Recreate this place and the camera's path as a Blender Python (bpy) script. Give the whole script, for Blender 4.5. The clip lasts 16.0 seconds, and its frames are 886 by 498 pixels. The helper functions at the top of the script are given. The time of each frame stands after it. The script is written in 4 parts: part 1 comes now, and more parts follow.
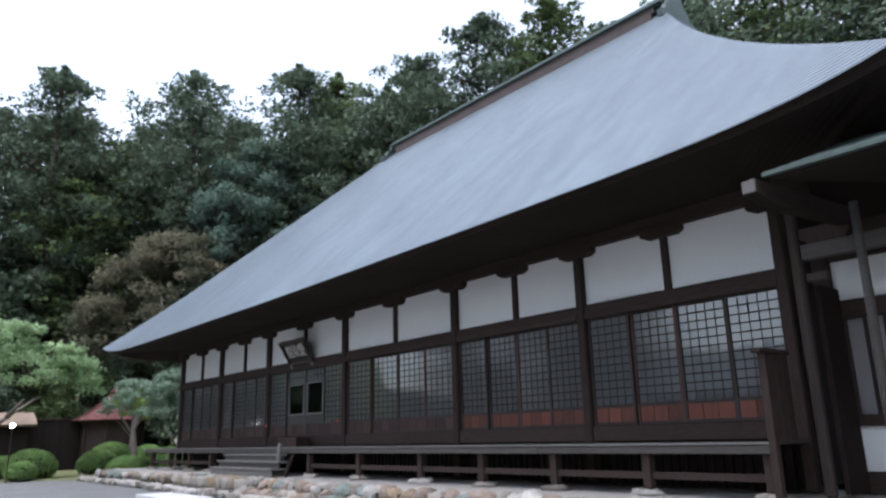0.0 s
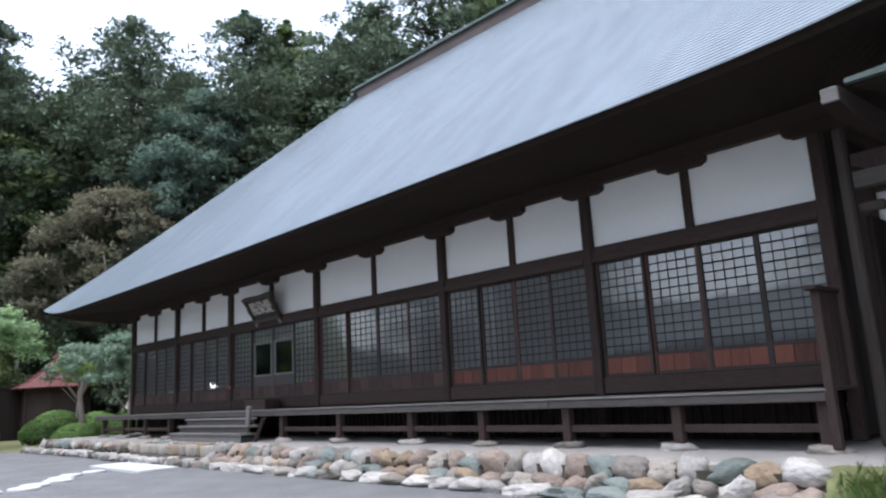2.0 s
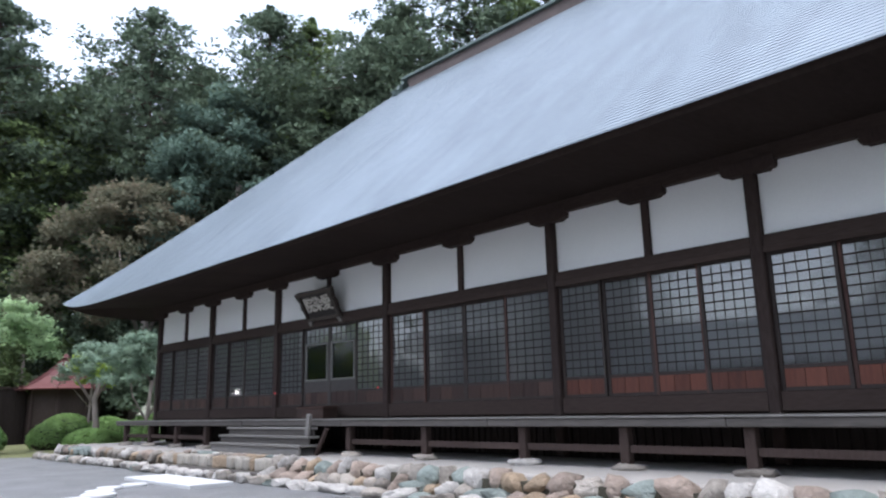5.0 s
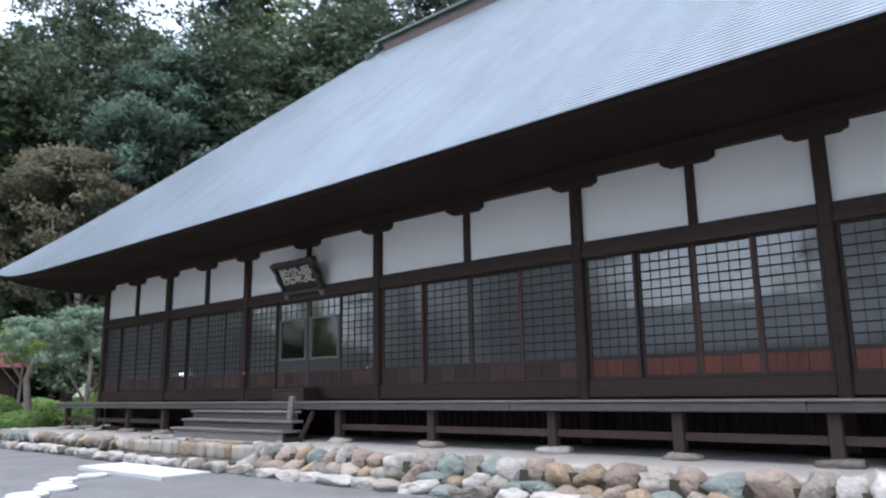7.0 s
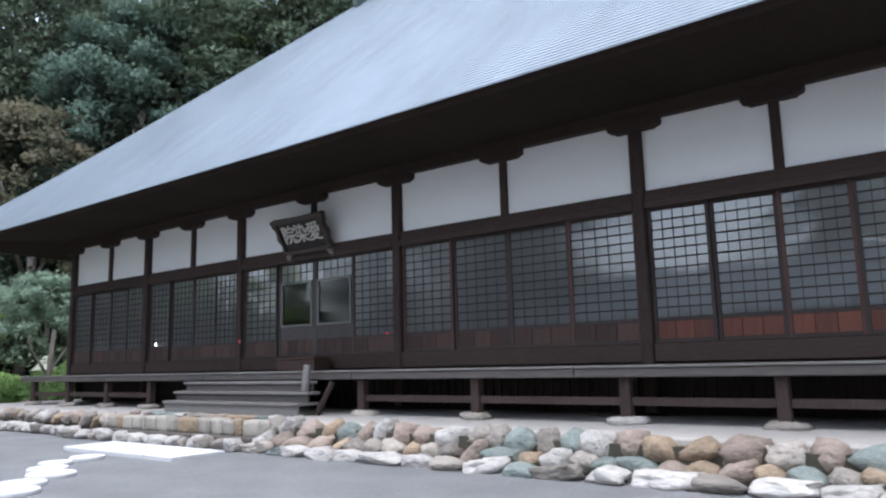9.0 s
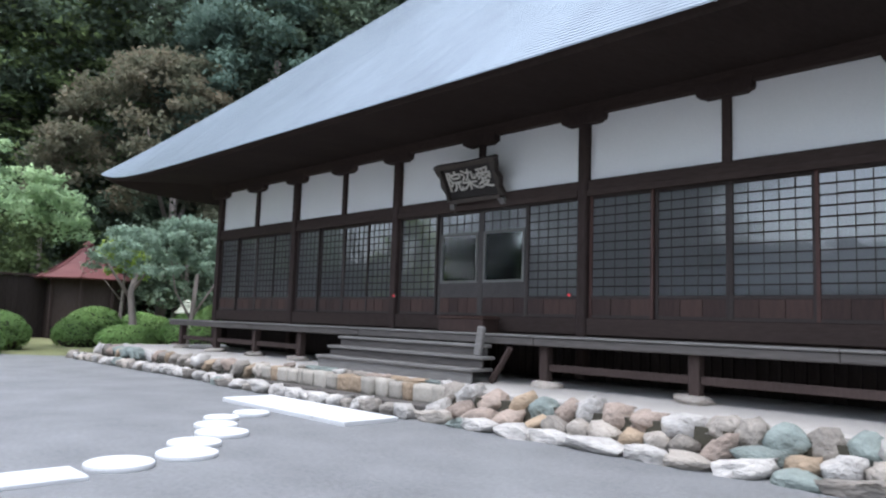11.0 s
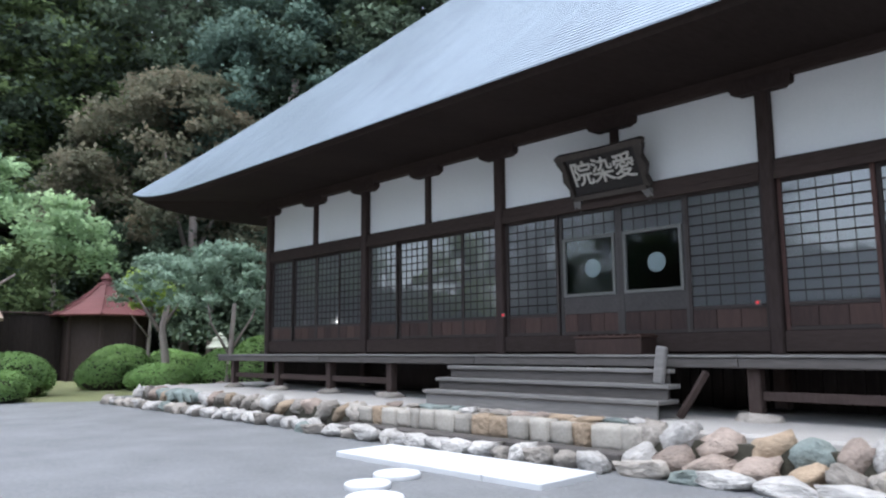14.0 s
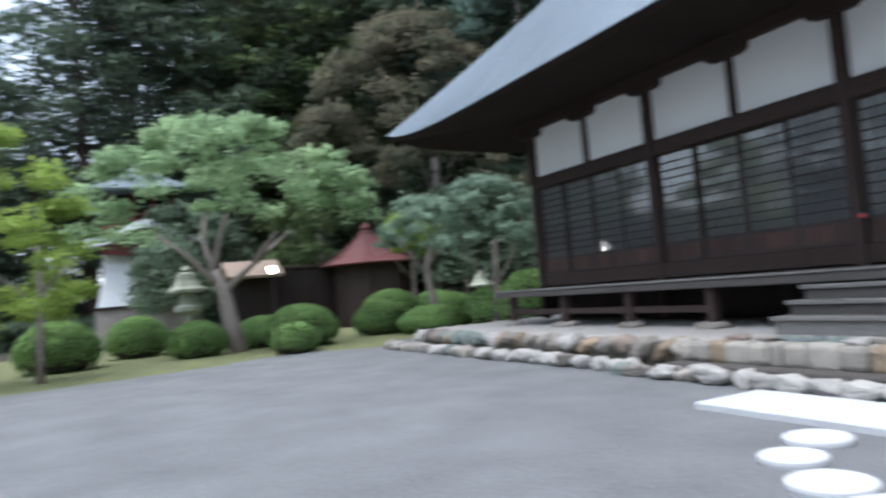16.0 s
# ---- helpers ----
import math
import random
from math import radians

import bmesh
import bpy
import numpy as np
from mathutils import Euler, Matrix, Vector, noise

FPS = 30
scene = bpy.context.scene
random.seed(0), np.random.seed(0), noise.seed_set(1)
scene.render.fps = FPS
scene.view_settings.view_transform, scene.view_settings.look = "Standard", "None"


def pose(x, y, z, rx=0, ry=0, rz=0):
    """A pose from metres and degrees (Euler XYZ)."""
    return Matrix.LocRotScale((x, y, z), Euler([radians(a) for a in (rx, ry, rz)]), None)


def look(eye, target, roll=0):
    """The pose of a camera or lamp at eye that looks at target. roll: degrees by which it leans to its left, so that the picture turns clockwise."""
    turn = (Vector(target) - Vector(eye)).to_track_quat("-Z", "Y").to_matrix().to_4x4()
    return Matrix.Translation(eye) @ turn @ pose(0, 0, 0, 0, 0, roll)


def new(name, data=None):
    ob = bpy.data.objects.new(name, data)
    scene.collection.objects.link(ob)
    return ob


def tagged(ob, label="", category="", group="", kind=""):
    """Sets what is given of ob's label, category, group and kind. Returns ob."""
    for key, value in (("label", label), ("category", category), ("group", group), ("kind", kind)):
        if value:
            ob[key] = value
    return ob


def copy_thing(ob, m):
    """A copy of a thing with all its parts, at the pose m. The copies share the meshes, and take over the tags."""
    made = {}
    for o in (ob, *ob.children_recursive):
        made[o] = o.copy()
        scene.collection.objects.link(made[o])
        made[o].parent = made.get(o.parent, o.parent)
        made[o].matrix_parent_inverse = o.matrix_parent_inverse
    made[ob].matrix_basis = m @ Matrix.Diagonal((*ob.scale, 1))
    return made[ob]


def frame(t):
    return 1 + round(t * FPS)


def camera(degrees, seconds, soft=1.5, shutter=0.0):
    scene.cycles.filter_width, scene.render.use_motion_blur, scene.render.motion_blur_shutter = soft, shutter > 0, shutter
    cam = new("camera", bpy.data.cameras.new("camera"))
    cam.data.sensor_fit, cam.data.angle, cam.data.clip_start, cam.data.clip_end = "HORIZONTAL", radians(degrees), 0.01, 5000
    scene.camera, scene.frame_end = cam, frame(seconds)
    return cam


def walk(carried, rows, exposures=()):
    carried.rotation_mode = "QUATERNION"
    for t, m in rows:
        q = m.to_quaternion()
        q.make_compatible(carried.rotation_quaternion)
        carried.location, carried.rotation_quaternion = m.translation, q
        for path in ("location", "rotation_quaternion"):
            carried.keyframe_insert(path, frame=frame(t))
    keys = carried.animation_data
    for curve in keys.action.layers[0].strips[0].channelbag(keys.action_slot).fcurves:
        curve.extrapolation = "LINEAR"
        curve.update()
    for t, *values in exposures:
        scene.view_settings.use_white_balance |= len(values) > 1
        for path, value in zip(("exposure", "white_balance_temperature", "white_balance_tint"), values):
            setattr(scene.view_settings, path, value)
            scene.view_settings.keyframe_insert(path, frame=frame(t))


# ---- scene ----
cam = camera(62.7, 16.0, soft=2.2, shutter=0.3)
PATH = [
    (0, (28.086, -10.243, 1.285), (26.593, -9.01, 1.783), -1.5),
    (0.5, (27.719, -10.176, 1.227), (26.211, -8.915, 1.597), -0.1),
    (1, (27.387, -10.064, 1.296), (25.949, -8.717, 1.644), -2.3),
    (1.5, (26.892, -9.985, 1.281), (25.478, -8.642, 1.729), -1.9),
    (2, (26.538, -9.989, 1.297), (25.12, -8.633, 1.682), -3.1),
    (2.5, (26.069, -9.958, 1.303), (24.524, -8.741, 1.666), -0.7),
    (3, (25.612, -9.948, 1.296), (24.069, -8.727, 1.657), 1.9),
    (3.5, (25.127, -9.894, 1.317), (23.61, -8.642, 1.68), -1.6),
    (4, (24.626, -9.908, 1.301), (23.009, -8.812, 1.728), 0.2),
    (4.5, (24.145, -9.979, 1.282), (22.648, -8.731, 1.729), -1.3),
    (7, (21.82, -9.869, 1.248), (20.534, -8.387, 1.633), -0.9),
    (7.5, (21.346, -9.769, 1.3), (20.063, -8.271, 1.628), -0.9),
    (8, (20.882, -9.835, 1.259), (19.678, -8.286, 1.647), -0.5),
    (8.5, (20.426, -9.767, 1.24), (19.336, -8.129, 1.596), -1.6),
    (9, (19.945, -9.705, 1.215), (18.749, -8.131, 1.52), -1.5),
    (9.5, (19.49, -9.628, 1.217), (18.311, -8.032, 1.47), -1.0),
    (10, (19.058, -9.498, 1.238), (17.653, -8.08, 1.369), 2.5),
    (10.2, (18.852, -9.43, 1.237), (17.419, -8.045, 1.397), 2.9),
    (12.5, (16.606, -9.267, 1.275), (15.236, -7.832, 1.526), -0.5),
    (13, (16.097, -9.252, 1.261), (14.748, -7.798, 1.516), -0.3),
    (13.5, (15.612, -9.151, 1.25), (14.262, -7.681, 1.388), -1.0),
    (14, (15.116, -9.126, 1.219), (13.697, -7.743, 1.487), -0.5),
    (14.5, (14.655, -9.034, 1.228), (13.315, -7.559, 1.395), -1.7),
    (15, (14.122, -8.961, 1.229), (12.63, -7.641, 1.409), -1.5),
    (15.5, (13.653, -8.907, 1.193), (12.117, -7.632, 1.318), -3.1),
    (15.7, (13.478, -8.886, 1.224), (11.898, -7.664, 1.328), -5.1),
    (16, (13.17, -8.913, 1.277), (11.377, -8.035, 1.385), -5.0),
]
walk(cam, [(t, look(eye, target, roll)) for t, eye, target, roll in PATH],
     exposures=[(0, 1.66, 6050, 11), (2, 1.9, 6050, 11), (4, 1.92, 6020, 11), (9, 2.02, 6000, 10), (12.5, 2.12, 5950, 9), (14.5, 2.06, 5900, 8), (16, 1.82, 5900, 7)])

# ---- world, sun, exposure ----
world = bpy.data.worlds.new("world")
scene.world = world
world.use_nodes = True
wn = world.node_tree
wn.nodes.clear()
w_sky = wn.nodes.new("ShaderNodeTexSky")
w_sky.sky_type = "NISHITA"
w_sky.sun_disc = False
w_sky.sun_elevation = radians(78)
w_sky.sun_rotation = radians(170)
w_sky.air_density, w_sky.dust_density, w_sky.ozone_density = 1.0, 2.0, 1.0
w_hsv = wn.nodes.new("ShaderNodeHueSaturation")
w_hsv.inputs["Saturation"].default_value = 0.45
w_bg = wn.nodes.new("ShaderNodeBackground")
w_bg.inputs["Strength"].default_value = 0.14
w_out = wn.nodes.new("ShaderNodeOutputWorld")
wn.links.new(w_sky.outputs[0], w_hsv.inputs["Color"])
wn.links.new(w_hsv.outputs[0], w_bg.inputs["Color"])
wn.links.new(w_bg.outputs[0], w_out.inputs["Surface"])
sun = new("sun", bpy.data.lights.new("sun", "SUN"))
sun.data.energy, sun.data.angle, sun.data.color = 0.6, radians(60), (1.0, 0.97, 0.92)
sun.matrix_world = look((3.6, -20.5, 97.8), (0, 0, 0))


# ---- materials ----
def shade(name, colour, rough=0.8, metal=0.0, spread=0.25, grain=12.0, blotch=1.2, stretch=(1, 1, 1),
          bump=0.25, bump_scale=40.0, tint=None, per_island=0.0, per_object=0.12, specular=0.4):
    """A surface with variation at two scales, a fine relief and a small change from object to object."""
    m = bpy.data.materials.new(name)
    m.use_nodes = True
    nt = m.node_tree
    n, l = nt.nodes, nt.links
    b = n["Principled BSDF"]
    b.inputs["Roughness"].default_value = rough
    b.inputs["Metallic"].default_value = metal
    b.inputs["Specular IOR Level"].default_value = specular
    co = n.new("ShaderNodeTexCoord")
    mp = n.new("ShaderNodeMapping")
    mp.inputs["Scale"].default_value = stretch
    l.new(co.outputs["Object"], mp.inputs["Vector"])
    fine, wide = n.new("ShaderNodeTexNoise"), n.new("ShaderNodeTexNoise")
    fine.inputs["Scale"].default_value, fine.inputs["Detail"].default_value = grain, 6
    wide.inputs["Scale"].default_value, wide.inputs["Detail"].default_value = blotch, 4
    l.new(mp.outputs[0], fine.inputs["Vector"])
    l.new(mp.outputs[0], wide.inputs["Vector"])
    add = n.new("ShaderNodeMath")
    add.operation = "ADD"
    l.new(fine.outputs["Fac"], add.inputs[0])
    l.new(wide.outputs["Fac"], add.inputs[1])
    info = n.new("ShaderNodeObjectInfo")
    geo = n.new("ShaderNodeNewGeometry")
    last = add.outputs[0]
    for source, weight in ((info.outputs["Random"], per_object), (geo.outputs["Random Per Island"], per_island)):
        if weight:
            ma = n.new("ShaderNodeMath")
            ma.operation = "MULTIPLY_ADD"
            ma.inputs[1].default_value = weight * 2
            l.new(source, ma.inputs[0])
            l.new(last, ma.inputs[2])
            last = ma.outputs[0]
    top = 1 + per_object + per_island
    ramp = n.new("ShaderNodeMapRange")
    ramp.inputs["From Min"].default_value = top - 0.45 - per_object - per_island
    ramp.inputs["From Max"].default_value = top + 0.45 + per_object + per_island
    l.new(last, ramp.inputs["Value"])
    mix = n.new("ShaderNodeMix")
    mix.data_type = "RGBA"
    lo = tuple(c * (1 - spread) for c in colour)
    hi = tint if tint else tuple(min(1, c * (1 + spread)) for c in colour)
    mix.inputs["A"].default_value = (*lo, 1)
    mix.inputs["B"].default_value = (*hi, 1)
    l.new(ramp.outputs[0], mix.inputs["Factor"])
    l.new(mix.outputs["Result"], b.inputs["Base Color"])
    if bump:
        bt = n.new("ShaderNodeTexNoise")
        bt.inputs["Scale"].default_value, bt.inputs["Detail"].default_value = bump_scale, 5
        l.new(mp.outputs[0], bt.inputs["Vector"])
        bp = n.new("ShaderNodeBump")
        bp.inputs["Strength"].default_value, bp.inputs["Distance"].default_value = min(1.0, bump), 0.02 if bump < 1 else 0.05
        l.new(bt.outputs["Fac"], bp.inputs["Height"])
        l.new(bp.outputs[0], b.inputs["Normal"])
    return m


def leafy(name, dark, light, glow=0.3):
    """Leaves: every blade its own shade, a little light coming through."""
    m = bpy.data.materials.new(name)
    m.use_nodes = True
    nt = m.node_tree
    n, l = nt.nodes, nt.links
    b = n["Principled BSDF"]
    b.inputs["Roughness"].default_value = 0.8
    b.inputs["Specular IOR Level"].default_value = 0.12
    geo, info = n.new("ShaderNodeNewGeometry"), n.new("ShaderNodeObjectInfo")
    co, no = n.new("ShaderNodeTexCoord"), n.new("ShaderNodeTexNoise")
    no.inputs["Scale"].default_value = 0.7
    l.new(co.outputs["Object"], no.inputs["Vector"])
    a = n.new("ShaderNodeMath")
    a.operation = "MULTIPLY_ADD"
    a.inputs[1].default_value = 0.12
    l.new(geo.outputs["Random Per Island"], a.inputs[0])
    l.new(no.outputs["Fac"], a.inputs[2])
    a2 = n.new("ShaderNodeMath")
    a2.operation = "MULTIPLY_ADD"
    a2.inputs[1].default_value = 0.3
    l.new(info.outputs["Random"], a2.inputs[0])
    l.new(a.outputs[0], a2.inputs[2])
    r = n.new("ShaderNodeMapRange")
    r.inputs["From Min"].default_value, r.inputs["From Max"].default_value = 0.36, 1.05
    l.new(a2.outputs[0], r.inputs["Value"])
    mix = n.new("ShaderNodeMix")
    mix.data_type = "RGBA"
    mix.inputs["A"].default_value, mix.inputs["B"].default_value = (*dark, 1), (*light, 1)
    l.new(r.outputs[0], mix.inputs["Factor"])
    l.new(mix.outputs["Result"], b.inputs["Base Color"])
    tr = n.new("ShaderNodeBsdfTranslucent")
    l.new(mix.outputs["Result"], tr.inputs["Color"])
    ms = n.new("ShaderNodeMixShader")
    ms.inputs[0].default_value = glow
    l.new(b.outputs[0], ms.inputs[1])
    l.new(tr.outputs[0], ms.inputs[2])
    l.new(ms.outputs[0], n["Material Output"].inputs["Surface"])
    return m


def glazing(name, ior=1.6, ripple=0.03):
    """Old window glass: clear, with a mirror-like sheen and slightly uneven."""
    m = bpy.data.materials.new(name)
    m.use_nodes = True
    nt = m.node_tree
    n, l = nt.nodes, nt.links
    n.remove(n["Principled BSDF"])
    tr, gl, fr, ms = (n.new("ShaderNodeBsdfTransparent"), n.new("ShaderNodeBsdfGlossy"),
                      n.new("ShaderNodeFresnel"), n.new("ShaderNodeMixShader"))
    tr.inputs["Color"].default_value = (0.9, 0.93, 0.93, 1)
    gl.inputs["Roughness"].default_value = 0.05
    fr.inputs["IOR"].default_value = ior
    co, no, bp = n.new("ShaderNodeTexCoord"), n.new("ShaderNodeTexNoise"), n.new("ShaderNodeBump")
    no.inputs["Scale"].default_value = 3.0
    bp.inputs["Strength"].default_value, bp.inputs["Distance"].default_value = ripple, 0.05
    l.new(co.outputs["Object"], no.inputs["Vector"])
    l.new(no.outputs["Fac"], bp.inputs["Height"])
    l.new(bp.outputs[0], gl.inputs["Normal"])
    l.new(fr.outputs[0], ms.inputs[0])
    l.new(tr.outputs[0], ms.inputs[1])
    l.new(gl.outputs[0], ms.inputs[2])
    l.new(ms.outputs[0], n["Material Output"].inputs["Surface"])
    return m


def lamp_glow(name, colour, strength):
    m = bpy.data.materials.new(name)
    m.use_nodes = True
    b = m.node_tree.nodes["Principled BSDF"]
    b.inputs["Base Color"].default_value = (*colour, 1)
    b.inputs["Emission Color"].default_value = (*colour, 1)
    b.inputs["Emission Strength"].default_value = strength
    return m


M_WOOD = shade("dark_weathered_wood", (0.048, 0.034, 0.03), 0.8, grain=30, stretch=(1, 1, 0.25), spread=0.45, bump=0.35, specular=0.12)
M_BEAM = shade("dark_beam_wood", (0.048, 0.034, 0.029), 0.8, grain=30, stretch=(0.2, 1, 1), spread=0.45, bump=0.35, specular=0.12)
M_POST = shade("grey_brown_post", (0.055, 0.045, 0.039), 0.85, grain=26, stretch=(1, 1, 0.15), spread=0.5, bump=0.4, specular=0.15)
M_EDGE = shade("dark_grey_wood", (0.085, 0.076, 0.07), 0.85, grain=26, stretch=(0.15, 1, 1), spread=0.4, bump=0.4, specular=0.15)
M_PALE = shade("grey_weathered_wood", (0.155, 0.145, 0.136), 0.85, grain=26, stretch=(0.15, 1, 1), spread=0.4, bump=0.4)
M_RED = shade("brown_board", (0.056, 0.03, 0.023), 0.75, grain=30, stretch=(1, 1, 0.15), spread=0.65, bump=0.3, per_object=0.5)
M_REDDER = shade("reddish_board", (0.125, 0.042, 0.026), 0.7, grain=30, stretch=(1, 1, 0.15), spread=0.6, bump=0.3, per_object=0.5)
M_LATT = shade("lattice_wood", (0.036, 0.026, 0.022), 0.7, grain=40, spread=0.4, bump=0.1)
M_UPRIGHT = shade("lattice_upright_wood", (0.075, 0.064, 0.058), 0.75, grain=40, spread=0.4, bump=0.1)
M_GREY = shade("grey_painted_frame", (0.13, 0.125, 0.112), 0.6, grain=20, spread=0.2, bump=0.1)
M_PLASTER = shade("white_plaster", (0.78, 0.78, 0.77), 0.9, grain=50, blotch=0.9, spread=0.06, bump=0.08, bump_scale=90)
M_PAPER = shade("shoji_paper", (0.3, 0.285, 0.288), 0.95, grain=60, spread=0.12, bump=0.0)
M_COPPER = shade("weathered_copper_roofing", (0.225, 0.26, 0.29), 0.38, metal=0.6, grain=2.4, blotch=0.3, stretch=(0.9, 0.3, 0.3), spread=0.3, bump=0.1, bump_scale=12, specular=0.1)
M_EAVEMETAL = shade("bright_eave_metal", (0.34, 0.38, 0.42), 0.45, metal=0.3, grain=6, spread=0.2, bump=0.05)
M_RIDGE = shade("green_patina_copper", (0.085, 0.11, 0.1), 0.6, metal=0.3, grain=9, blotch=1.0, spread=0.35, bump=0.15)
M_RUST = shade("brown_roof_course", (0.075, 0.056, 0.05), 0.75, grain=9, spread=0.35, bump=0.2)
# boards kept near black: the shade under roofs is put into the colour
M_SOFFIT = shade("shade_dark_boards", (0.031, 0.023, 0.02), 0.85, grain=20, stretch=(1, 0.2, 1), spread=0.4, bump=0.2, specular=0.05)
M_STONE = shade("boulder_stone", (0.265, 0.235, 0.205), 0.9, grain=7, blotch=2.2, spread=0.6, bump=1.0, bump_scale=5, per_object=0.6)
M_STONE_B = shade("ochre_boulder", (0.28, 0.21, 0.145), 0.9, grain=7, blotch=2.2, spread=0.45, bump=1.0, bump_scale=5, per_object=0.4)
M_BLOCK = shade("pale_beige_block", (0.33, 0.3, 0.26), 0.9, grain=9, blotch=2.2, spread=0.35, bump=0.6, bump_scale=8, per_object=0.45)
M_STONE_R = shade("brown_grey_boulder", (0.26, 0.205, 0.17), 0.9, grain=7, blotch=2.2, spread=0.5, bump=1.0, bump_scale=5, per_object=0.4)
M_STONE_G = shade("green_boulder", (0.175, 0.2, 0.185), 0.88, grain=7, blotch=2.2, spread=0.45, bump=1.0, bump_scale=5, per_object=0.4)
M_STONE_W = shade("white_rough_stone", (0.41, 0.385, 0.36), 0.9, grain=6, blotch=2.2, spread=0.5, bump=1.2, bump_scale=5, per_object=0.3)
M_SLAB = shade("pale_granite", (0.5, 0.5, 0.505), 0.85, grain=70, blotch=1.5, spread=0.12, bump=0.15, bump_scale=90)
M_GRAVEL = shade("fine_grey_gravel", (0.15, 0.151, 0.153), 0.95, grain=22, blotch=1.1, spread=0.42, bump=0.6, bump_scale=130)
M_EARTH = shade("pale_tamped_earth", (0.36, 0.335, 0.31), 0.95, grain=30, blotch=0.8, spread=0.2, bump=0.3, bump_scale=60)
M_MOSS = shade("mossy_earth", (0.13, 0.135, 0.06), 0.95, grain=14, blotch=2.0, spread=0.5, bump=0.5, bump_scale=60)
# dark soil colour with shade put in: forest floor, wall joints, bush cores
M_SHADESOIL = shade("soil_with_shade", (0.05, 0.045, 0.032), 0.95, grain=8, blotch=0.6, spread=0.4, bump=0.4)
M_BARK = shade("grey_bark", (0.26, 0.215, 0.19), 0.9, grain=14, stretch=(1, 1, 0.25), spread=0.45, bump=0.6, bump_scale=24)
M_CBARK = shade("cedar_bark", (0.075, 0.05, 0.04), 0.95, grain=10, stretch=(1, 1, 0.1), spread=0.4, bump=0.6, bump_scale=14)
M_GLASS = glazing("old_window_glass", 2.0, 0.05)
M_CLEAR = glazing("plate_glass", 1.55, 0.012)
M_ROOFRED = shade("red_sheet_roof", (0.12, 0.041, 0.039), 0.6, grain=8, blotch=1.2, spread=0.3, bump=0.15)
M_LANTERN = shade("lichened_lantern_stone", (0.34, 0.35, 0.28), 0.92, grain=20, blotch=4.0, spread=0.35, bump=0.45, bump_scale=40)
M_GATEROOF = shade("blue_grey_tile", (0.13, 0.16, 0.18), 0.6, grain=10, spread=0.3, bump=0.2)
M_VERMIL = shade("vermilion_paint", (0.16, 0.03, 0.025), 0.6, grain=10, spread=0.3, bump=0.1)
# base lowered to hold the annex roof's shade on the hall's end wall
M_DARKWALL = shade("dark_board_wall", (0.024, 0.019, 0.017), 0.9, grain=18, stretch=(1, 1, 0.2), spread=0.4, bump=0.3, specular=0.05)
M_BARNWALL = shade("brown_board_wall", (0.045, 0.034, 0.03), 0.9, grain=18, stretch=(1, 1, 0.2), spread=0.4, bump=0.3, specular=0.05)
M_SIGN = shade("blackened_sign_board", (0.022, 0.018, 0.016), 0.7, grain=24, stretch=(0.3, 1, 1), spread=0.4, bump=0.25)
M_SIGNFRAME = shade("worn_sign_frame", (0.055, 0.044, 0.037), 0.8, grain=20, spread=0.45, bump=0.35)
M_LETTER = shade("faded_gilt_letter", (0.5, 0.47, 0.42), 0.7, grain=30, spread=0.2, bump=0.1)
M_CREST = shade("pale_crest_paper", (0.55, 0.58, 0.58), 0.8, grain=30, spread=0.12, bump=0.05)
L_CEDAR = leafy("cedar_foliage", (0.084, 0.116, 0.078), (0.2, 0.262, 0.175), 0.33)
L_CEDAR_Y = leafy("yellowish_cedar_foliage", (0.062, 0.09, 0.036), (0.17, 0.23, 0.095), 0.42)
L_BLUE = leafy("blue_green_foliage", (0.088, 0.134, 0.106), (0.19, 0.265, 0.21), 0.45)
L_MAPLE = leafy("bronze_maple_foliage", (0.072, 0.112, 0.068), (0.2, 0.172, 0.12), 0.5)
L_GARDEN = leafy("garden_tree_foliage", (0.23, 0.34, 0.18), (0.47, 0.61, 0.34), 0.6)
L_LIME = leafy("lime_maple_foliage", (0.2, 0.28, 0.06), (0.42, 0.54, 0.14), 0.5)
L_AZALEA = leafy("azalea_foliage", (0.15, 0.235, 0.085), (0.34, 0.52, 0.19), 0.4)
L_GREYGREEN = leafy("grey_green_foliage", (0.17, 0.235, 0.175), (0.35, 0.46, 0.35), 0.55)
L_GRASS = leafy("grass_blades", (0.05, 0.08, 0.02), (0.15, 0.22, 0.07), 0.35)


# ---- small builders ----
def box(bm, x0, x1, y0, y1, z0, z1, turn=None):
    v = [bm.verts.new((x, y, z)) for z in (z0, z1) for y in (y0, y1) for x in (x0, x1)]
    for f in ((0, 2, 3, 1), (4, 5, 7, 6), (0, 1, 5, 4), (1, 3, 7, 5), (3, 2, 6, 7), (2, 0, 4, 6)):
        bm.faces.new([v[i] for i in f])
    if turn is not None:
        for p in v:
            p.co = turn @ p.co
    return v


def soften(bm, r):
    if r:
        bmesh.ops.bevel(bm, geom=list(bm.edges), offset=r, segments=1, affect="EDGES", profile=0.5)


def mesh_of(name, bm, material, smooth=False):
    bmesh.ops.recalc_face_normals(bm, faces=bm.faces)
    me = bpy.data.meshes.new(name)
    bm.to_mesh(me)
    bm.free()
    me.materials.append(material)
    if smooth:
        for p in me.polygons:
            p.use_smooth = True
    return me


def part(name, bm, material, parent=None, label="", smooth=False):
    ob = new(name, mesh_of(name, bm, material, smooth))
    ob.parent = parent
    return tagged(ob, label)


def piece(name, me, m, parent=None, label=""):
    """One more object on a mesh that is already there."""
    ob = new(name, me)
    ob.parent = parent
    ob.matrix_basis = m
    return tagged(ob, label)


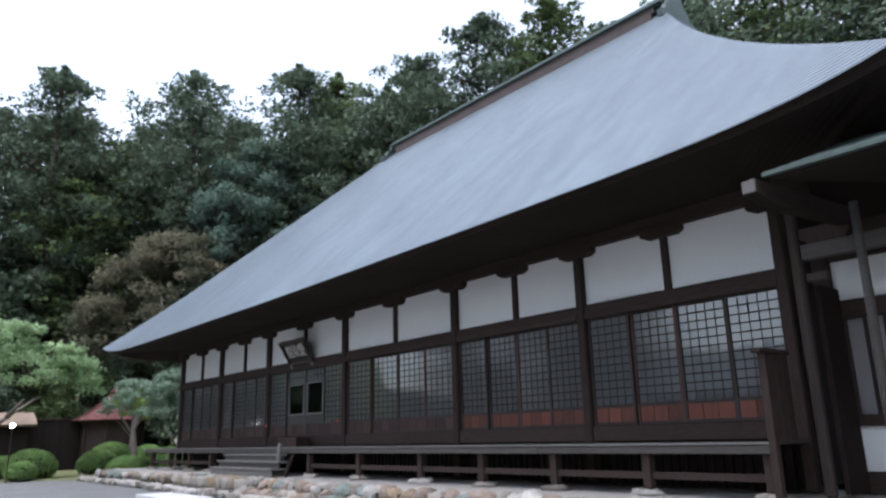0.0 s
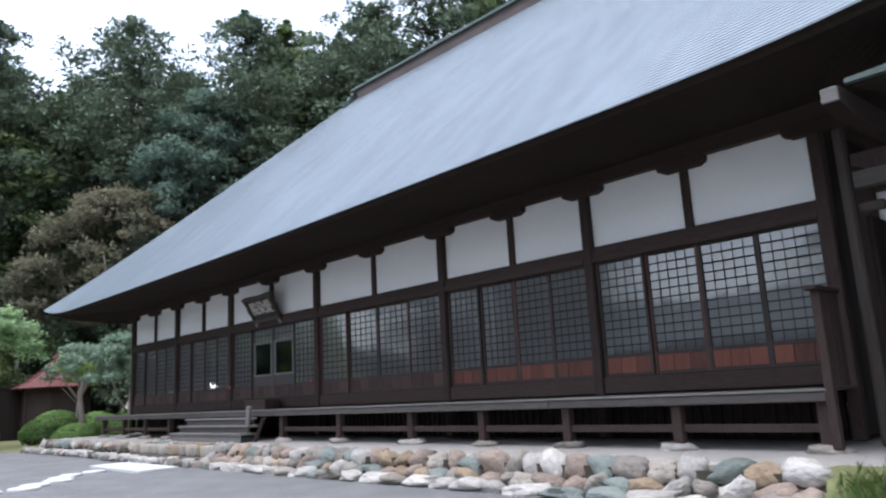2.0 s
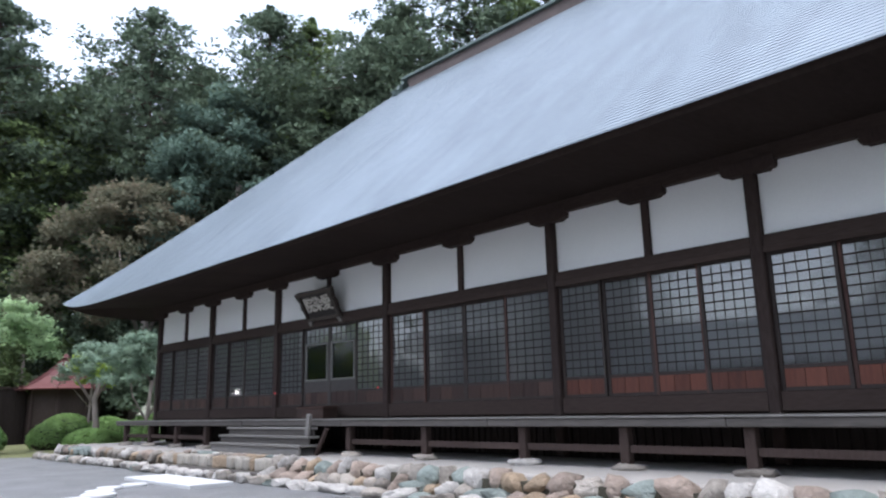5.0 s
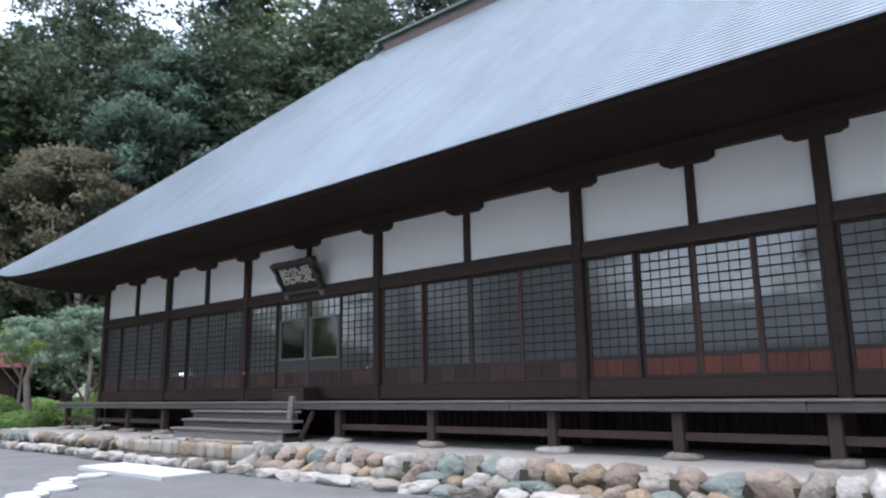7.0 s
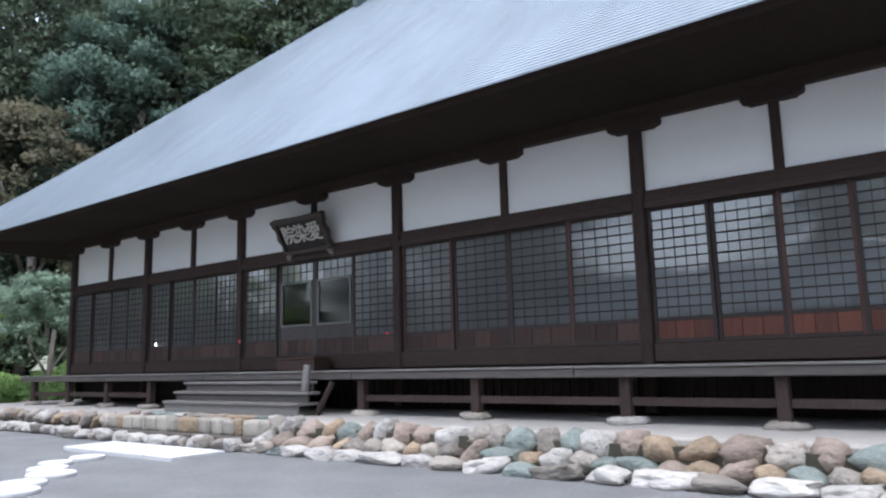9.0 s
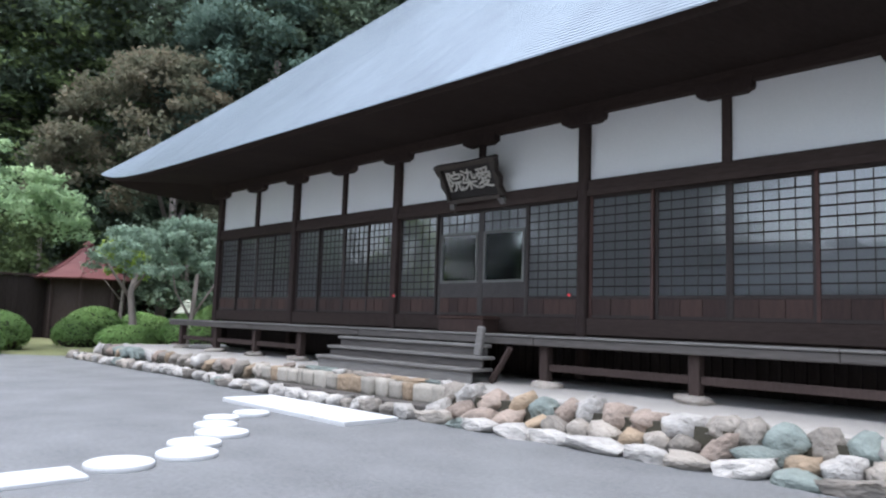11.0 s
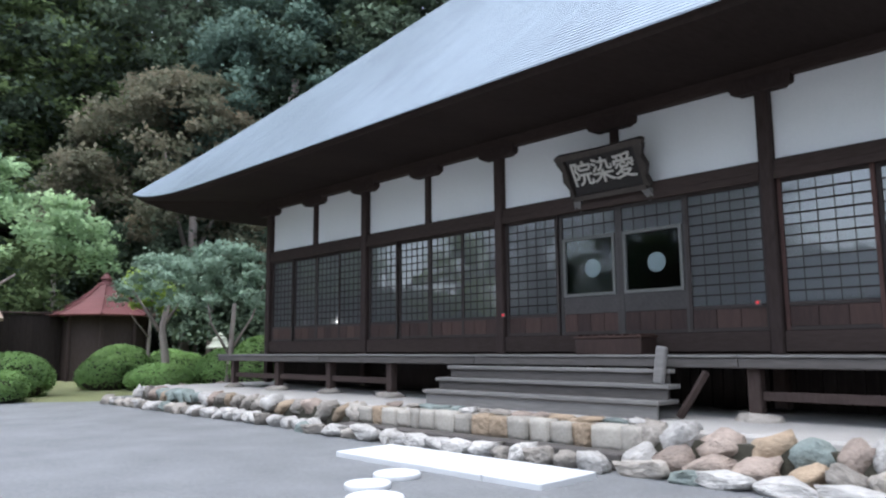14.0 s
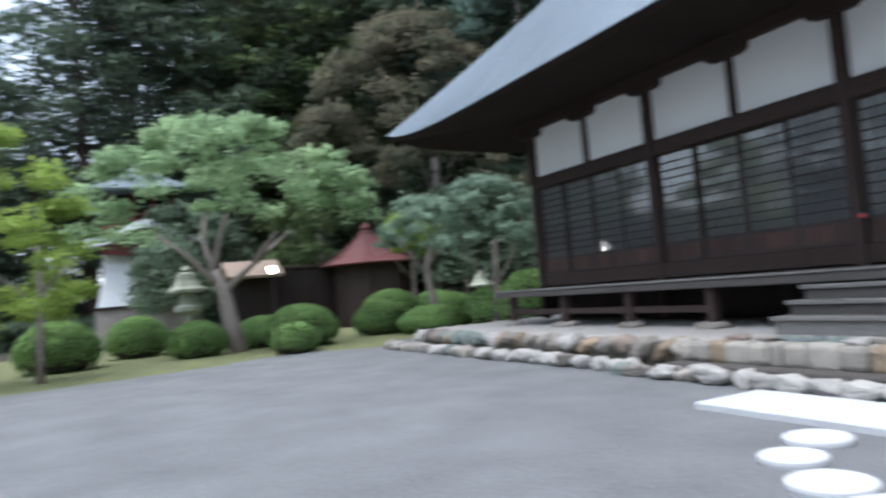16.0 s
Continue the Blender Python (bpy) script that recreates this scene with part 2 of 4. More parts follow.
def bar(name, x0, x1, y0, y1, z0, z1, material, parent=None, label="", r=0.01):
    bm = bmesh.new()
    box(bm, x0, x1, y0, y1, z0, z1)
    soften(bm, r)
    return part(name, bm, material, parent, label)


def thing(name, label, category, group="", kind="", at=(0, 0, 0)):
    ob = new(name)
    ob.location = at
    return tagged(ob, label, category, group, kind)


def tube(bm, points, radii, sides=8):
    """A limb through the points, with a radius at each."""
    rings = []
    pts = [Vector(p) for p in points]
    for i, p in enumerate(pts):
        d = (pts[min(i + 1, len(pts) - 1)] - pts[max(i - 1, 0)]).normalized()
        u = d.orthogonal().normalized()
        if i and rings:
            prev = (rings[-1][0].co - pts[i - 1])
            u = (prev - d * prev.dot(d)).normalized()
        w = d.cross(u)
        rings.append([bm.verts.new(p + (u * math.cos(a) + w * math.sin(a)) * radii[i])
                      for a in (2 * math.pi * k / sides for k in range(sides))])
    for a, b in zip(rings, rings[1:]):
        for k in range(sides):
            bm.faces.new((a[k], a[(k + 1) % sides], b[(k + 1) % sides], b[k]))
    bm.faces.new(rings[0][::-1])
    bm.faces.new(rings[-1])


def lathe(bm, outline, sides=24, turn=0.0):
    rings = []
    for r, z in outline:
        rings.append([bm.verts.new((r * math.cos(a + turn), r * math.sin(a + turn), z))
                      for a in (2 * math.pi * k / sides for k in range(sides))])
    for a, b in zip(rings, rings[1:]):
        for k in range(sides):
            bm.faces.new((a[k], a[(k + 1) % sides], b[(k + 1) % sides], b[k]))
    bm.faces.new(rings[0][::-1])
    bm.faces.new(rings[-1])


def quads_mesh(name, verts, material, out=None):
    """A mesh of loose four-cornered blades from an array of n x 4 x 3."""
    n = len(verts)
    me = bpy.data.meshes.new(name)
    me.vertices.add(n * 4)
    me.vertices.foreach_set("co", np.ascontiguousarray(verts, dtype=np.float32).ravel())
    me.loops.add(n * 4)
    me.loops.foreach_set("vertex_index", np.arange(n * 4, dtype=np.int32))
    me.polygons.add(n)
    me.polygons.foreach_set("loop_start", np.arange(0, n * 4, 4, dtype=np.int32))
    me.update(calc_edges=True)
    me.materials.append(material)
    if out is not None:
        me.normals_split_custom_set_from_vertices(np.repeat(out, 4, axis=0).astype(np.float32))
    return me


def blades(rng, centres, size, flat=0.5, slim=0.5, out=None):
    """Leaf blades at the centres, lying more level the higher flat is and turned outwards along out."""
    n = len(centres)
    u = rng.normal(size=(n, 3))
    u[:, 2] *= 1 - flat
    u /= np.linalg.norm(u, axis=1)[:, None] + 1e-9
    w = rng.normal(size=(n, 3))
    w[:, 2] *= 1 - flat * 0.5
    w -= u * (u * w).sum(1)[:, None]
    w /= np.linalg.norm(w, axis=1)[:, None] + 1e-9
    s = size * rng.uniform(0.6, 1.35, (n, 1))
    a, b = u * s, w * s * slim
    if out is not None:
        b = b * np.where((np.cross(b, a) * out).sum(1) < 0, -1.0, 1.0)[:, None]
    return np.stack([centres - a, centres + b * 0.9 - a * 0.1, centres + a, centres - b * 0.9 - a * 0.1], 1)


def clumps(rng, hubs, spread, per, lower=0.55, loose=0.0):
    """Points over rounded tufts about the hubs, flattened in height, denser above than below."""
    k = np.repeat(np.arange(len(hubs)), per)
    u = rng.normal(size=(len(k), 3)) + np.array((0, 0, 0.3))
    u /= np.linalg.norm(u, axis=1)[:, None] + 1e-6
    p = u * (np.asarray(spread)[k] * 1.75 * rng.uniform(0.5, 1.05, len(k)))[:, None] * (1, 1, lower)
    p += rng.normal(size=p.shape) * (np.asarray(spread)[k] * loose)[:, None]
    out = u + np.array((0, 0, 0.3)) + rng.normal(size=p.shape) * 0.14
    return np.asarray(hubs)[k] + p, out / np.linalg.norm(out, axis=1)[:, None]


def foliage(name, rng, spots, size, flat, slim, leaf, parent):
    """A crown of leaf blades round the hubs, shaded as soft tufts."""
    pts, out = spots
    c = new(name, quads_mesh(name, blades(rng, pts, size, flat, slim, out), leaf, out))
    c.parent = parent
    return c


# ---- ground ----
def ground_sheet():
    bm = bmesh.new()
    xs = [-2500, -400, -120, -60] + [-40 + 4 * i for i in range(24)] + [70, 140, 400, 2500]
    ys = [-2500, -400, -120, -60] + [-40 + 4 * i for i in range(22)] + [60, 140, 400, 2500]
    grid = [[bm.verts.new((x, y, 0)) for x in xs] for y in ys]
    for j in range(len(ys) - 1):
        for i in range(len(xs) - 1):
            bm.faces.new((grid[j][i], grid[j][i + 1], grid[j + 1][i + 1], grid[j + 1][i]))
    g = part("ground", bm, M_GRAVEL)
    tagged(g, "fine grey gravel forecourt in front of the hall", "ground", kind="structure")


def patch(name, outline, z, material, label, category):
    """A low, slightly domed bed with an uneven rim."""
    bm = bmesh.new()
    rng = random.Random(len(outline) * 7 + 3)
    pts = []
    for (x0, y0), (x1, y1) in zip(outline, outline[1:] + outline[:1]):
        n = max(2, int(math.hypot(x1 - x0, y1 - y0) / 0.5))
        for k in range(n):
            f = k / n
            pts.append((x0 + (x1 - x0) * f + rng.uniform(-.12, .12), y0 + (y1 - y0) * f + rng.uniform(-.12, .12)))
    rim = [bm.verts.new((x, y, -0.02)) for x, y in pts]
    cx, cy = sum(p[0] for p in pts) / len(pts), sum(p[1] for p in pts) / len(pts)
    mid = [bm.verts.new((x + (cx - x) * .05, y + (cy - y) * .05, z)) for x, y in pts]
    for k in range(len(rim)):
        q = (k + 1) % len(rim)
        bm.faces.new((rim[k], rim[q], mid[q], mid[k]))
    bm.faces.new(mid)
    return tagged(part(name, bm, material), label, category, kind="structure")


ground_sheet()
patch("moss_bed", [(-3.2, -2.6), (-4.6, -4.3), (-4.2, -5.4), (-3.5, -6.6), (-2.9, -8.6), (-2.2, -12), (-26, -13), (-26, 9), (-5.2, 7), (-5.0, -1.8)],
      0.03, M_MOSS, "mossy earth bed under the garden trees", "moss bed")
# the cedars' shade is part of this sheet's dark colour
patch("forest_floor", [(-18, -20), (-60, -30), (-60, 60), (40, 60), (40, 17), (-14, 14), (-17, 4)], 0.05, M_SHADESOIL,
      "soil under tall cedars with their shade in its colour", "forest floor")

# ---- raised platform of the hall ----
PLAT = 0.4
bm = bmesh.new()
box(bm, -1.7, 31, -2.33, 13, 0, PLAT)
soften(bm, 0.03)
tagged(part("platform", bm, M_EARTH), "pale tamped-earth platform that carries the hall", "platform", kind="structure")

# ---- the hall: frame ----
FLOOR = 1.105
POSTS = (-0.085, 3.57, 7.195, 11.61, 16.1, 19.64, 23.34)
STRUTS = (1.77, 5.41, 9.43, 13.855, 17.95, 21.45)
ALL = sorted(POSTS + STRUTS)
hall = thing("temple_hall", "long dark timber temple hall with white plaster and copper roof", "temple hall", kind="structure")


def post(x, w=0.17, y=-0.05, z0=0.45, z1=4.4):
    bm = bmesh.new()
    box(bm, -w / 2, w / 2, -w / 2, w / 2, z0, z1)
    soften(bm, 0.02)
    ob = part("post", bm, M_WOOD, hall)
    ob.location = (x, y, 0)


for x in POSTS:
    post(x)
for x in STRUTS:
    bar("strut", x - 0.06, x + 0.06, -0.08, 0.06, 3.47, 4.4, M_WOOD, hall)
for x in POSTS[:1] + POSTS[-1:]:
    for y in (3.4, 6.9, 10.4):
        post(x, y=y)
for a, b in zip(POSTS, POSTS[1:]):
    bar("lintel_beam", a + 0.087, b - 0.087, -0.1, 0.08, 3.255, 3.49, M_BEAM, hall)
    bar("sill_beam", a + 0.087, b - 0.087, -0.1, 0.1, 1.13, 1.385, M_BEAM, hall)
    bar("nailing_strip", a + 0.087, b - 0.087, -0.125, -0.102, 3.235, 3.335, M_BEAM, hall, r=0.004)
for i, (a, b) in enumerate(zip(ALL, ALL[1:])):
    ha = 0.085 if a in POSTS else 0.06
    hb = 0.085 if b in POSTS else 0.06
    bar("plaster_panel", a + ha, b - hb, -0.01, 0.05, 3.49, 4.66, M_PLASTER, hall, "white plaster panel", r=0.0)
bar("wall_plate", -0.6, 23.8, -0.14, 0.14, 4.51, 4.79, M_BEAM, hall, "heavy beam over the posts")
bar("wall_plate", -0.25, 0.03, 0.15, 10.6, 4.51, 4.79, M_BEAM, hall)
bar("wall_plate", 23.2, 23.48, 0.15, 10.6, 4.51, 4.79, M_BEAM, hall)


def bracket_mesh():
    """A boat-shaped bracket block, its lower edge stepped and rounded at both ends."""
    bm = bmesh.new()
    outline = [(-.38, 4.56), (-.38, 4.45), (-.365, 4.41), (-.31, 4.395), (-.28, 4.37), (.28, 4.37), (.31, 4.395), (.365, 4.41), (.38, 4.45), (.38, 4.56)]
    front = [bm.verts.new((x, -0.17, z)) for x, z in outline]
    back = [bm.verts.new((x, 0.1, z)) for x, z in outline]
    bm.faces.new(front)
    bm.faces.new(back[::-1])
    for k in range(len(front)):
        q = (k + 1) % len(front)
        bm.faces.new((front[k], back[k], back[q], front[q]))
    return mesh_of("bracket", bm, M_WOOD)


ME_BRACKET = bracket_mesh()
for x in ALL:
    piece("bracket", ME_BRACKET, pose(x, 0, 0.0), hall)
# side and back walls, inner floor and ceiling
bar("side_wall", -0.1, 0.0, 0.1, 10.4, 0.5, 4.6, M_DARKWALL, hall, "board side wall with shade in its colour", r=0)
# the annex side: its deep shade is carried by the wall colour
bar("side_wall", 23.3, 23.4, 0.1, 10.4, 0.5, 4.6, M_DARKWALL, hall, "board side wall with shade in its colour", r=0)
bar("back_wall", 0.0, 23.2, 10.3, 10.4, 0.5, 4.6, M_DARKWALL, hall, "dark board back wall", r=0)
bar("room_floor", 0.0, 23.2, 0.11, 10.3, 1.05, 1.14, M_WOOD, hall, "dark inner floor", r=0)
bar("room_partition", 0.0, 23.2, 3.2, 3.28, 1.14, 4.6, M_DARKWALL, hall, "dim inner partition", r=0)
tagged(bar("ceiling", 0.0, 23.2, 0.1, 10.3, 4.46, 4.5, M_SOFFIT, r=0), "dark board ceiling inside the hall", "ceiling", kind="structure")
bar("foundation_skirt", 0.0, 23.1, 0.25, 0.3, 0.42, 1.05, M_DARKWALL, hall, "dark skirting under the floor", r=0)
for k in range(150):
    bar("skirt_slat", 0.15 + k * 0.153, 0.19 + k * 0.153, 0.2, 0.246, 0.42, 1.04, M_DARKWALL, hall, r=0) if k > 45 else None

# ---- roof ----
CX, HALF, HALF_R, Y0, YR, EAVE = 11.6, 14.1, 14.35, -2.45, 6.4, 4.587


def reach(x):
    """Half the eave's length on the side where x lies."""
    return HALF_R if x > CX else HALF


def lift(x):
    e = min(1.0, abs(x - CX) / reach(x))
    return (0.14 * e ** 1.3 if x > CX else 0.03 * e ** 2) + 0.34 * e ** 12


def profile(y):
    """Height of the roof over a point that far up the slope, 0 at the eave and 1 at the ridge."""
    s = (y - Y0) / (YR - Y0)
    return EAVE + 8.25 * s + 0.03 * math.sin(math.pi * s)


def half_at(s, side=-1):
    """Half the roof's length s of the way up its slope."""
    h = HALF_R if side > 0 else HALF
    return h - (h - 6.45) * s - (0.4 * math.sin(math.pi * s) if side > 0 else 0)


def roof_side(courses, cols, front=True, step=0.005):
    """One long slope in stepped courses, each with a small drip edge."""
    bm = bmesh.new()
    rows = []
    for c in range(courses + 1):
        s = c / courses
        y = Y0 + (YR - Y0) * s
        for up in ((0,) if c == 0 else (-1,) if c == courses else (-1, 1)):
            row = []
            for i in range(cols + 1):
                f = 2 * i / cols - 1
                f = math.copysign(abs(f) ** 0.6, f)
                x = CX + half_at(s, f) * f
                z = profile(y) + lift(CX + f * reach(CX + f)) * (1 - s) ** 4 + (step if up >= 0 else 0.0)
                yy = y - (0.003 if up == 1 else 0)
                row.append(bm.verts.new((x, yy if front else 2 * YR - yy, z)))
            rows.append(row)
    for a, b in zip(rows, rows[1:]):
        for i in range(cols):
            bm.faces.new((a[i], a[i + 1], b[i + 1], b[i]))
    return bm


def roof_end(courses, cols, sign, step=0.005):
    """The hipped end, in the same courses."""
    bm = bmesh.new()
    rows = []
    for c in range(courses + 1):
        s = c / courses
        y = Y0 + (YR - Y0) * s
        for up in ((0,) if c == 0 else (-1,) if c == courses else (-1, 1)):
            row = []
            for i in range(cols + 1):
                f = 2 * i / cols - 1
                x = CX + sign * half_at(s, sign)
                z = profile(y) + lift(CX + sign * reach(CX + sign)) * (1 - s) ** 4 * (0.13 * f * f + 0.87 * f ** 12) + (step if up >= 0 else 0.0)
                row.append(bm.verts.new((x + sign * (0.003 if up == 1 else 0), YR + (YR - y) * f, z)))
            rows.append(row)
    for a, b in zip(rows, rows[1:]):
        for i in range(cols):
            bm.faces.new((a[i], a[i + 1], b[i + 1], b[i]))
    return bm


roof = part("roof", roof_side(110, 64), M_COPPER, hall, "silver-blue weathered sheet roof laid in fine courses")
part("roof_back", roof_side(30, 40, False), M_COPPER, hall)
part("roof_end", roof_end(110, 24, -1), M_COPPER, hall)
part("roof_end", roof_end(110, 24, 1), M_COPPER, hall)


def eave(z_off0, z_off1, inset0, inset1, material, name, label):
    """A band under the eave that follows its curve round all four sides."""
    bm = bmesh.new()
    def ring(inset, off):
        pts = []
        n, m = 160, 72
        X, XR, Ya, Yb = HALF - inset, HALF_R - inset, Y0 + inset, 2 * YR - Y0 - inset
        def z(x, y):
            e = abs(x - CX) / reach(x)
            g = abs(y - YR) / (YR - Y0)
            return EAVE + (0.14 * e ** 1.3 if x > CX else 0.03 * e * e) * g * g + 0.34 * min(1, e) ** 12 * min(1, g) ** 12 + off
        for i in range(n):
            x = CX - X + (X + XR) * i / n
            pts.append((x, Ya, z(x, Ya)))
        for i in range(m):
            y = Ya + (Yb - Ya) * i / m
            pts.append((CX + XR, y, z(CX + XR, y)))
        for i in range(n):
            x = CX + XR - (X + XR) * i / n
            pts.append((x, Yb, z(x, Yb)))
        for i in range(m):
            y = Yb - (Yb - Ya) * i / m
            pts.append((CX - X, y, z(CX - X, y)))
        return [bm.verts.new(p) for p in pts]
    a, b = ring(inset0, z_off0), ring(inset1, z_off1)
    for k in range(len(a)):
        q = (k + 1) % len(a)
        bm.faces.new((a[k], a[q], b[q], b[k]))
    return part(name, bm, material, roof, label)


eave(0.012, -0.012, 0.0, 0.006, M_EAVEMETAL, "eave_edge", "bright folded metal edge of the roof")
# lip, fascia and soffit take the dark colour to deepen the eave shade
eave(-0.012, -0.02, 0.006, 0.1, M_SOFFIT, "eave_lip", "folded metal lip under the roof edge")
eave(-0.02, -0.06, 0.1, 0.14, M_SOFFIT, "fascia", "fascia board darkened for shade")
eave(-0.06, 0.12, 0.14, 2.5, M_SOFFIT, "soffit", "boarded underside of the eaves, darkened for shade")

# ridge: brown courses, then a patinated box cap with end ornaments
RL, RR, RZ = CX - 6.1, CX + 6.4, 12.52
bar("ridge_base", RL + 0.1, RR - 0.1, YR - 0.45, YR + 0.45, RZ - 0.5, RZ + 0.12, M_RUST, roof, "brown courses under the ridge")
bar("ridge_body", RL, RR, YR - 0.42, YR + 0.42, RZ + 0.12, RZ + 0.3, M_RUST, roof)
bar("ridge_cap", RL - 0.25, RR + 0.25, YR - 0.52, YR + 0.52, RZ + 0.302, RZ + 0.38, M_RIDGE, roof, "green patinated ridge cap")
bar("ridge_cap", RL - 0.2, RR + 0.2, YR - 0.36, YR + 0.36, RZ + 0.382, RZ + 0.52, M_RIDGE, roof)
bar("ridge_cap", RL - 0.3, RR + 0.3, YR - 0.2, YR + 0.2, RZ + 0.522, RZ + 0.62, M_RIDGE, roof)
for s, x in ((-1, RL), (1, RR)):
    bm = bmesh.new()
    pts = [(-.75, -.15), (-.8, .1), (-.6, .2), (-.5, .5), (-.35, .62), (-.3, .95), (0, 1.12), (.3, .95), (.35, .62), (.5, .5), (.6, .2), (.8, .1), (.75, -.15)]
    f = [bm.verts.new((x + s * 0.46, YR + a, RZ - 0.2 + b * 0.72)) for a, b in pts]
    g = [bm.verts.new((x + s * 0.305, YR + a, RZ - 0.2 + b * 0.72)) for a, b in pts]
    bm.faces.new(f)
    bm.faces.new(g[::-1])
    for k in range(len(f)):
        q = (k + 1) % len(f)
        bm.faces.new((f[k], f[q], g[q], g[k]))
    part("ridge_end_tile", bm, M_RIDGE, roof, "ornamental patinated ridge end")


# ---- lattice doors ----
def upright_bars(bm, w, z0, z1, cols):
    for c in range(1, cols):
        x = -w / 2 + w * c / cols
        box(bm, x - 0.0045, x + 0.0045, -0.006, 0.005, z0, z1)


def level_bars(bm, w, z0, z1, rows):
    for r in range(1, rows):
        z = z0 + (z1 - z0) * r / rows
        box(bm, -w / 2, w / 2, -0.0135, 0.0035, z - 0.0095, z + 0.0095)


def lattice(w, z0, z1, cols, rows, door):
    bm = bmesh.new()
    upright_bars(bm, w, z0, z1, cols)
    part("lattice_uprights", bm, M_UPRIGHT, door)
    bm = bmesh.new()
    level_bars(bm, w, z0, z1, rows)
    part("lattice_rails", bm, M_LATT, door)


def panes(rng, w, z0, z1, cols, rows, y):
    """One small pane to each opening, each a trace out of true."""
    q = []
    for c in range(cols):
        for r in range(rows):
            x0, x1 = -w / 2 + w * c / cols, -w / 2 + w * (c + 1) / cols
            a, b = z0 + (z1 - z0) * r / rows, z0 + (z1 - z0) * (r + 1) / rows
            t, u = rng.normal(0, 0.00012, 2)
            q.append([(x0, y - t - u, a), (x1, y + t - u, a), (x1, y + t + u, b), (x0, y - t + u, b)])
    return np.array(q)


def lattice_door(w, seed, wood=None, red=False):
    rng = np.random.default_rng(seed)
    door = thing("sliding_door", "dark lattice sliding door with small glass panes and worn lower boards", "sliding door", "lattice doors of the hall")
    sw = 0.05
    for s in (-1, 1):
        x = s * (w / 2 - sw / 2)
        bar("stile", x - sw / 2, x + sw / 2, -0.018, 0.018, 1.39, 3.25, M_REDWOOD if wood else M_LATT, door, r=0.004)
    iw = w - 2 * sw
    bar("top_rail", -iw / 2, iw / 2, -0.017, 0.017, 3.2, 3.25, M_LATT, door, r=0.003)
    bar("middle_rail", -iw / 2, iw / 2, -0.017, 0.017, 1.675, 1.725, M_LATT, door, r=0.003)
    bar("bottom_rail", -iw / 2, iw / 2, -0.017, 0.017, 1.39, 1.435, M_LATT, door, r=0.003)
    lattice(iw, 1.725, 3.2, 5, 11, door)
    g = new("panes", quads_mesh("panes", panes(rng, iw, 1.725, 3.2, 5, 11, 0.0075), M_GLASS))
    g.parent, g.visible_shadow = door, False
    tagged(g, "small glass panes")
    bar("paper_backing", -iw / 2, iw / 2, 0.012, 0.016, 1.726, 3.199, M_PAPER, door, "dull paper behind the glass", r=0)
    n = 3
    for k in range(n):
        a, b = -iw / 2 + iw * k / n, -iw / 2 + iw * (k + 1) / n
        bar("board", a + 0.003, b - 0.003, -0.01 + 0.002 * (k % 2), 0.008, 1.436, 1.674, M_REDDER if red else M_RED, door, "reddish lower board" if red else "brown lower board", r=0.003)
    return door


def window_door(w):
    door = thing("sliding_door", "grey framed sliding door with one large clear window", "sliding door", "window doors of the hall")
    sw = 0.06
    for s in (-1, 1):
        x = s * (w / 2 - sw / 2)
        bar("stile", x - sw / 2, x + sw / 2, -0.018, 0.018, 1.39, 3.25, M_GREYWOOD, door, r=0.004)
    iw = w - 2 * sw
    bar("top_rail", -iw / 2, iw / 2, -0.017, 0.017, 3.2, 3.25, M_GREYWOOD, door, r=0.003)
    bar("bottom_rail", -iw / 2, iw / 2, -0.017, 0.017, 1.39, 1.435, M_LATT, door, r=0.003)
    bar("grey_board", -iw / 2, iw / 2, -0.012, 0.01, 1.70, 1.955, M_GREYWOOD, door, "grey weathered board", r=0.003)
    fr = part("window_frame", frame_bm(iw - 0.02, 1.96, 2.86, 0.045), M_GREY, door, "light grey window frame")
    bm = bmesh.new()
    box(bm, -iw / 2 + 0.05, iw / 2 - 0.05, 0.0, 0.005, 2.0, 2.82)
    g = part("window_pane", bm, M_CLEAR, fr, "large clear pane")
    g.visible_shadow = False
    lattice(iw, 2.86, 3.2, 5, 2, door)
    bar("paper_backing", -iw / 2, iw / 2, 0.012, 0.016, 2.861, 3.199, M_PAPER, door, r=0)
    q = new("panes", quads_mesh("panes", panes(np.random.default_rng(5), iw, 2.86, 3.2, 5, 2, 0.0075), M_GLASS))
    q.parent, q.visible_shadow = door, False
    for k in range(4):
        a, b = -iw / 2 + iw * k / 4, -iw / 2 + iw * (k + 1) / 4
        bar("board", a + 0.003, b - 0.003, -0.01 + 0.002 * (k % 2), 0.008, 1.436, 1.695, M_RED, door, "brown lower board", r=0.003)
    bm = bmesh.new()
    lathe(bm, [(0.14, 0), (0.14, 0.004)], 28)
    bmesh.ops.rotate(bm, verts=bm.verts, matrix=Matrix.Rotation(radians(90), 3, "X"))
    bmesh.ops.translate(bm, verts=bm.verts, vec=(0.02, 0.06, 2.38))
    part("round_crest", bm, M_CREST, fr, "pale round crest behind the pane")
    return door


def frame_bm(w, z0, z1, t):
    bm = bmesh.new()
    box(bm, -w / 2, -w / 2 + t, -0.028, 0.012, z0, z1)
    box(bm, w / 2 - t, w / 2, -0.028, 0.012, z0, z1)
    box(bm, -w / 2 + t, w / 2 - t, -0.028, 0.012, z0, z0 + t)
    box(bm, -w / 2 + t, w / 2 - t, -0.028, 0.012, z1 - t, z1)
    return bm


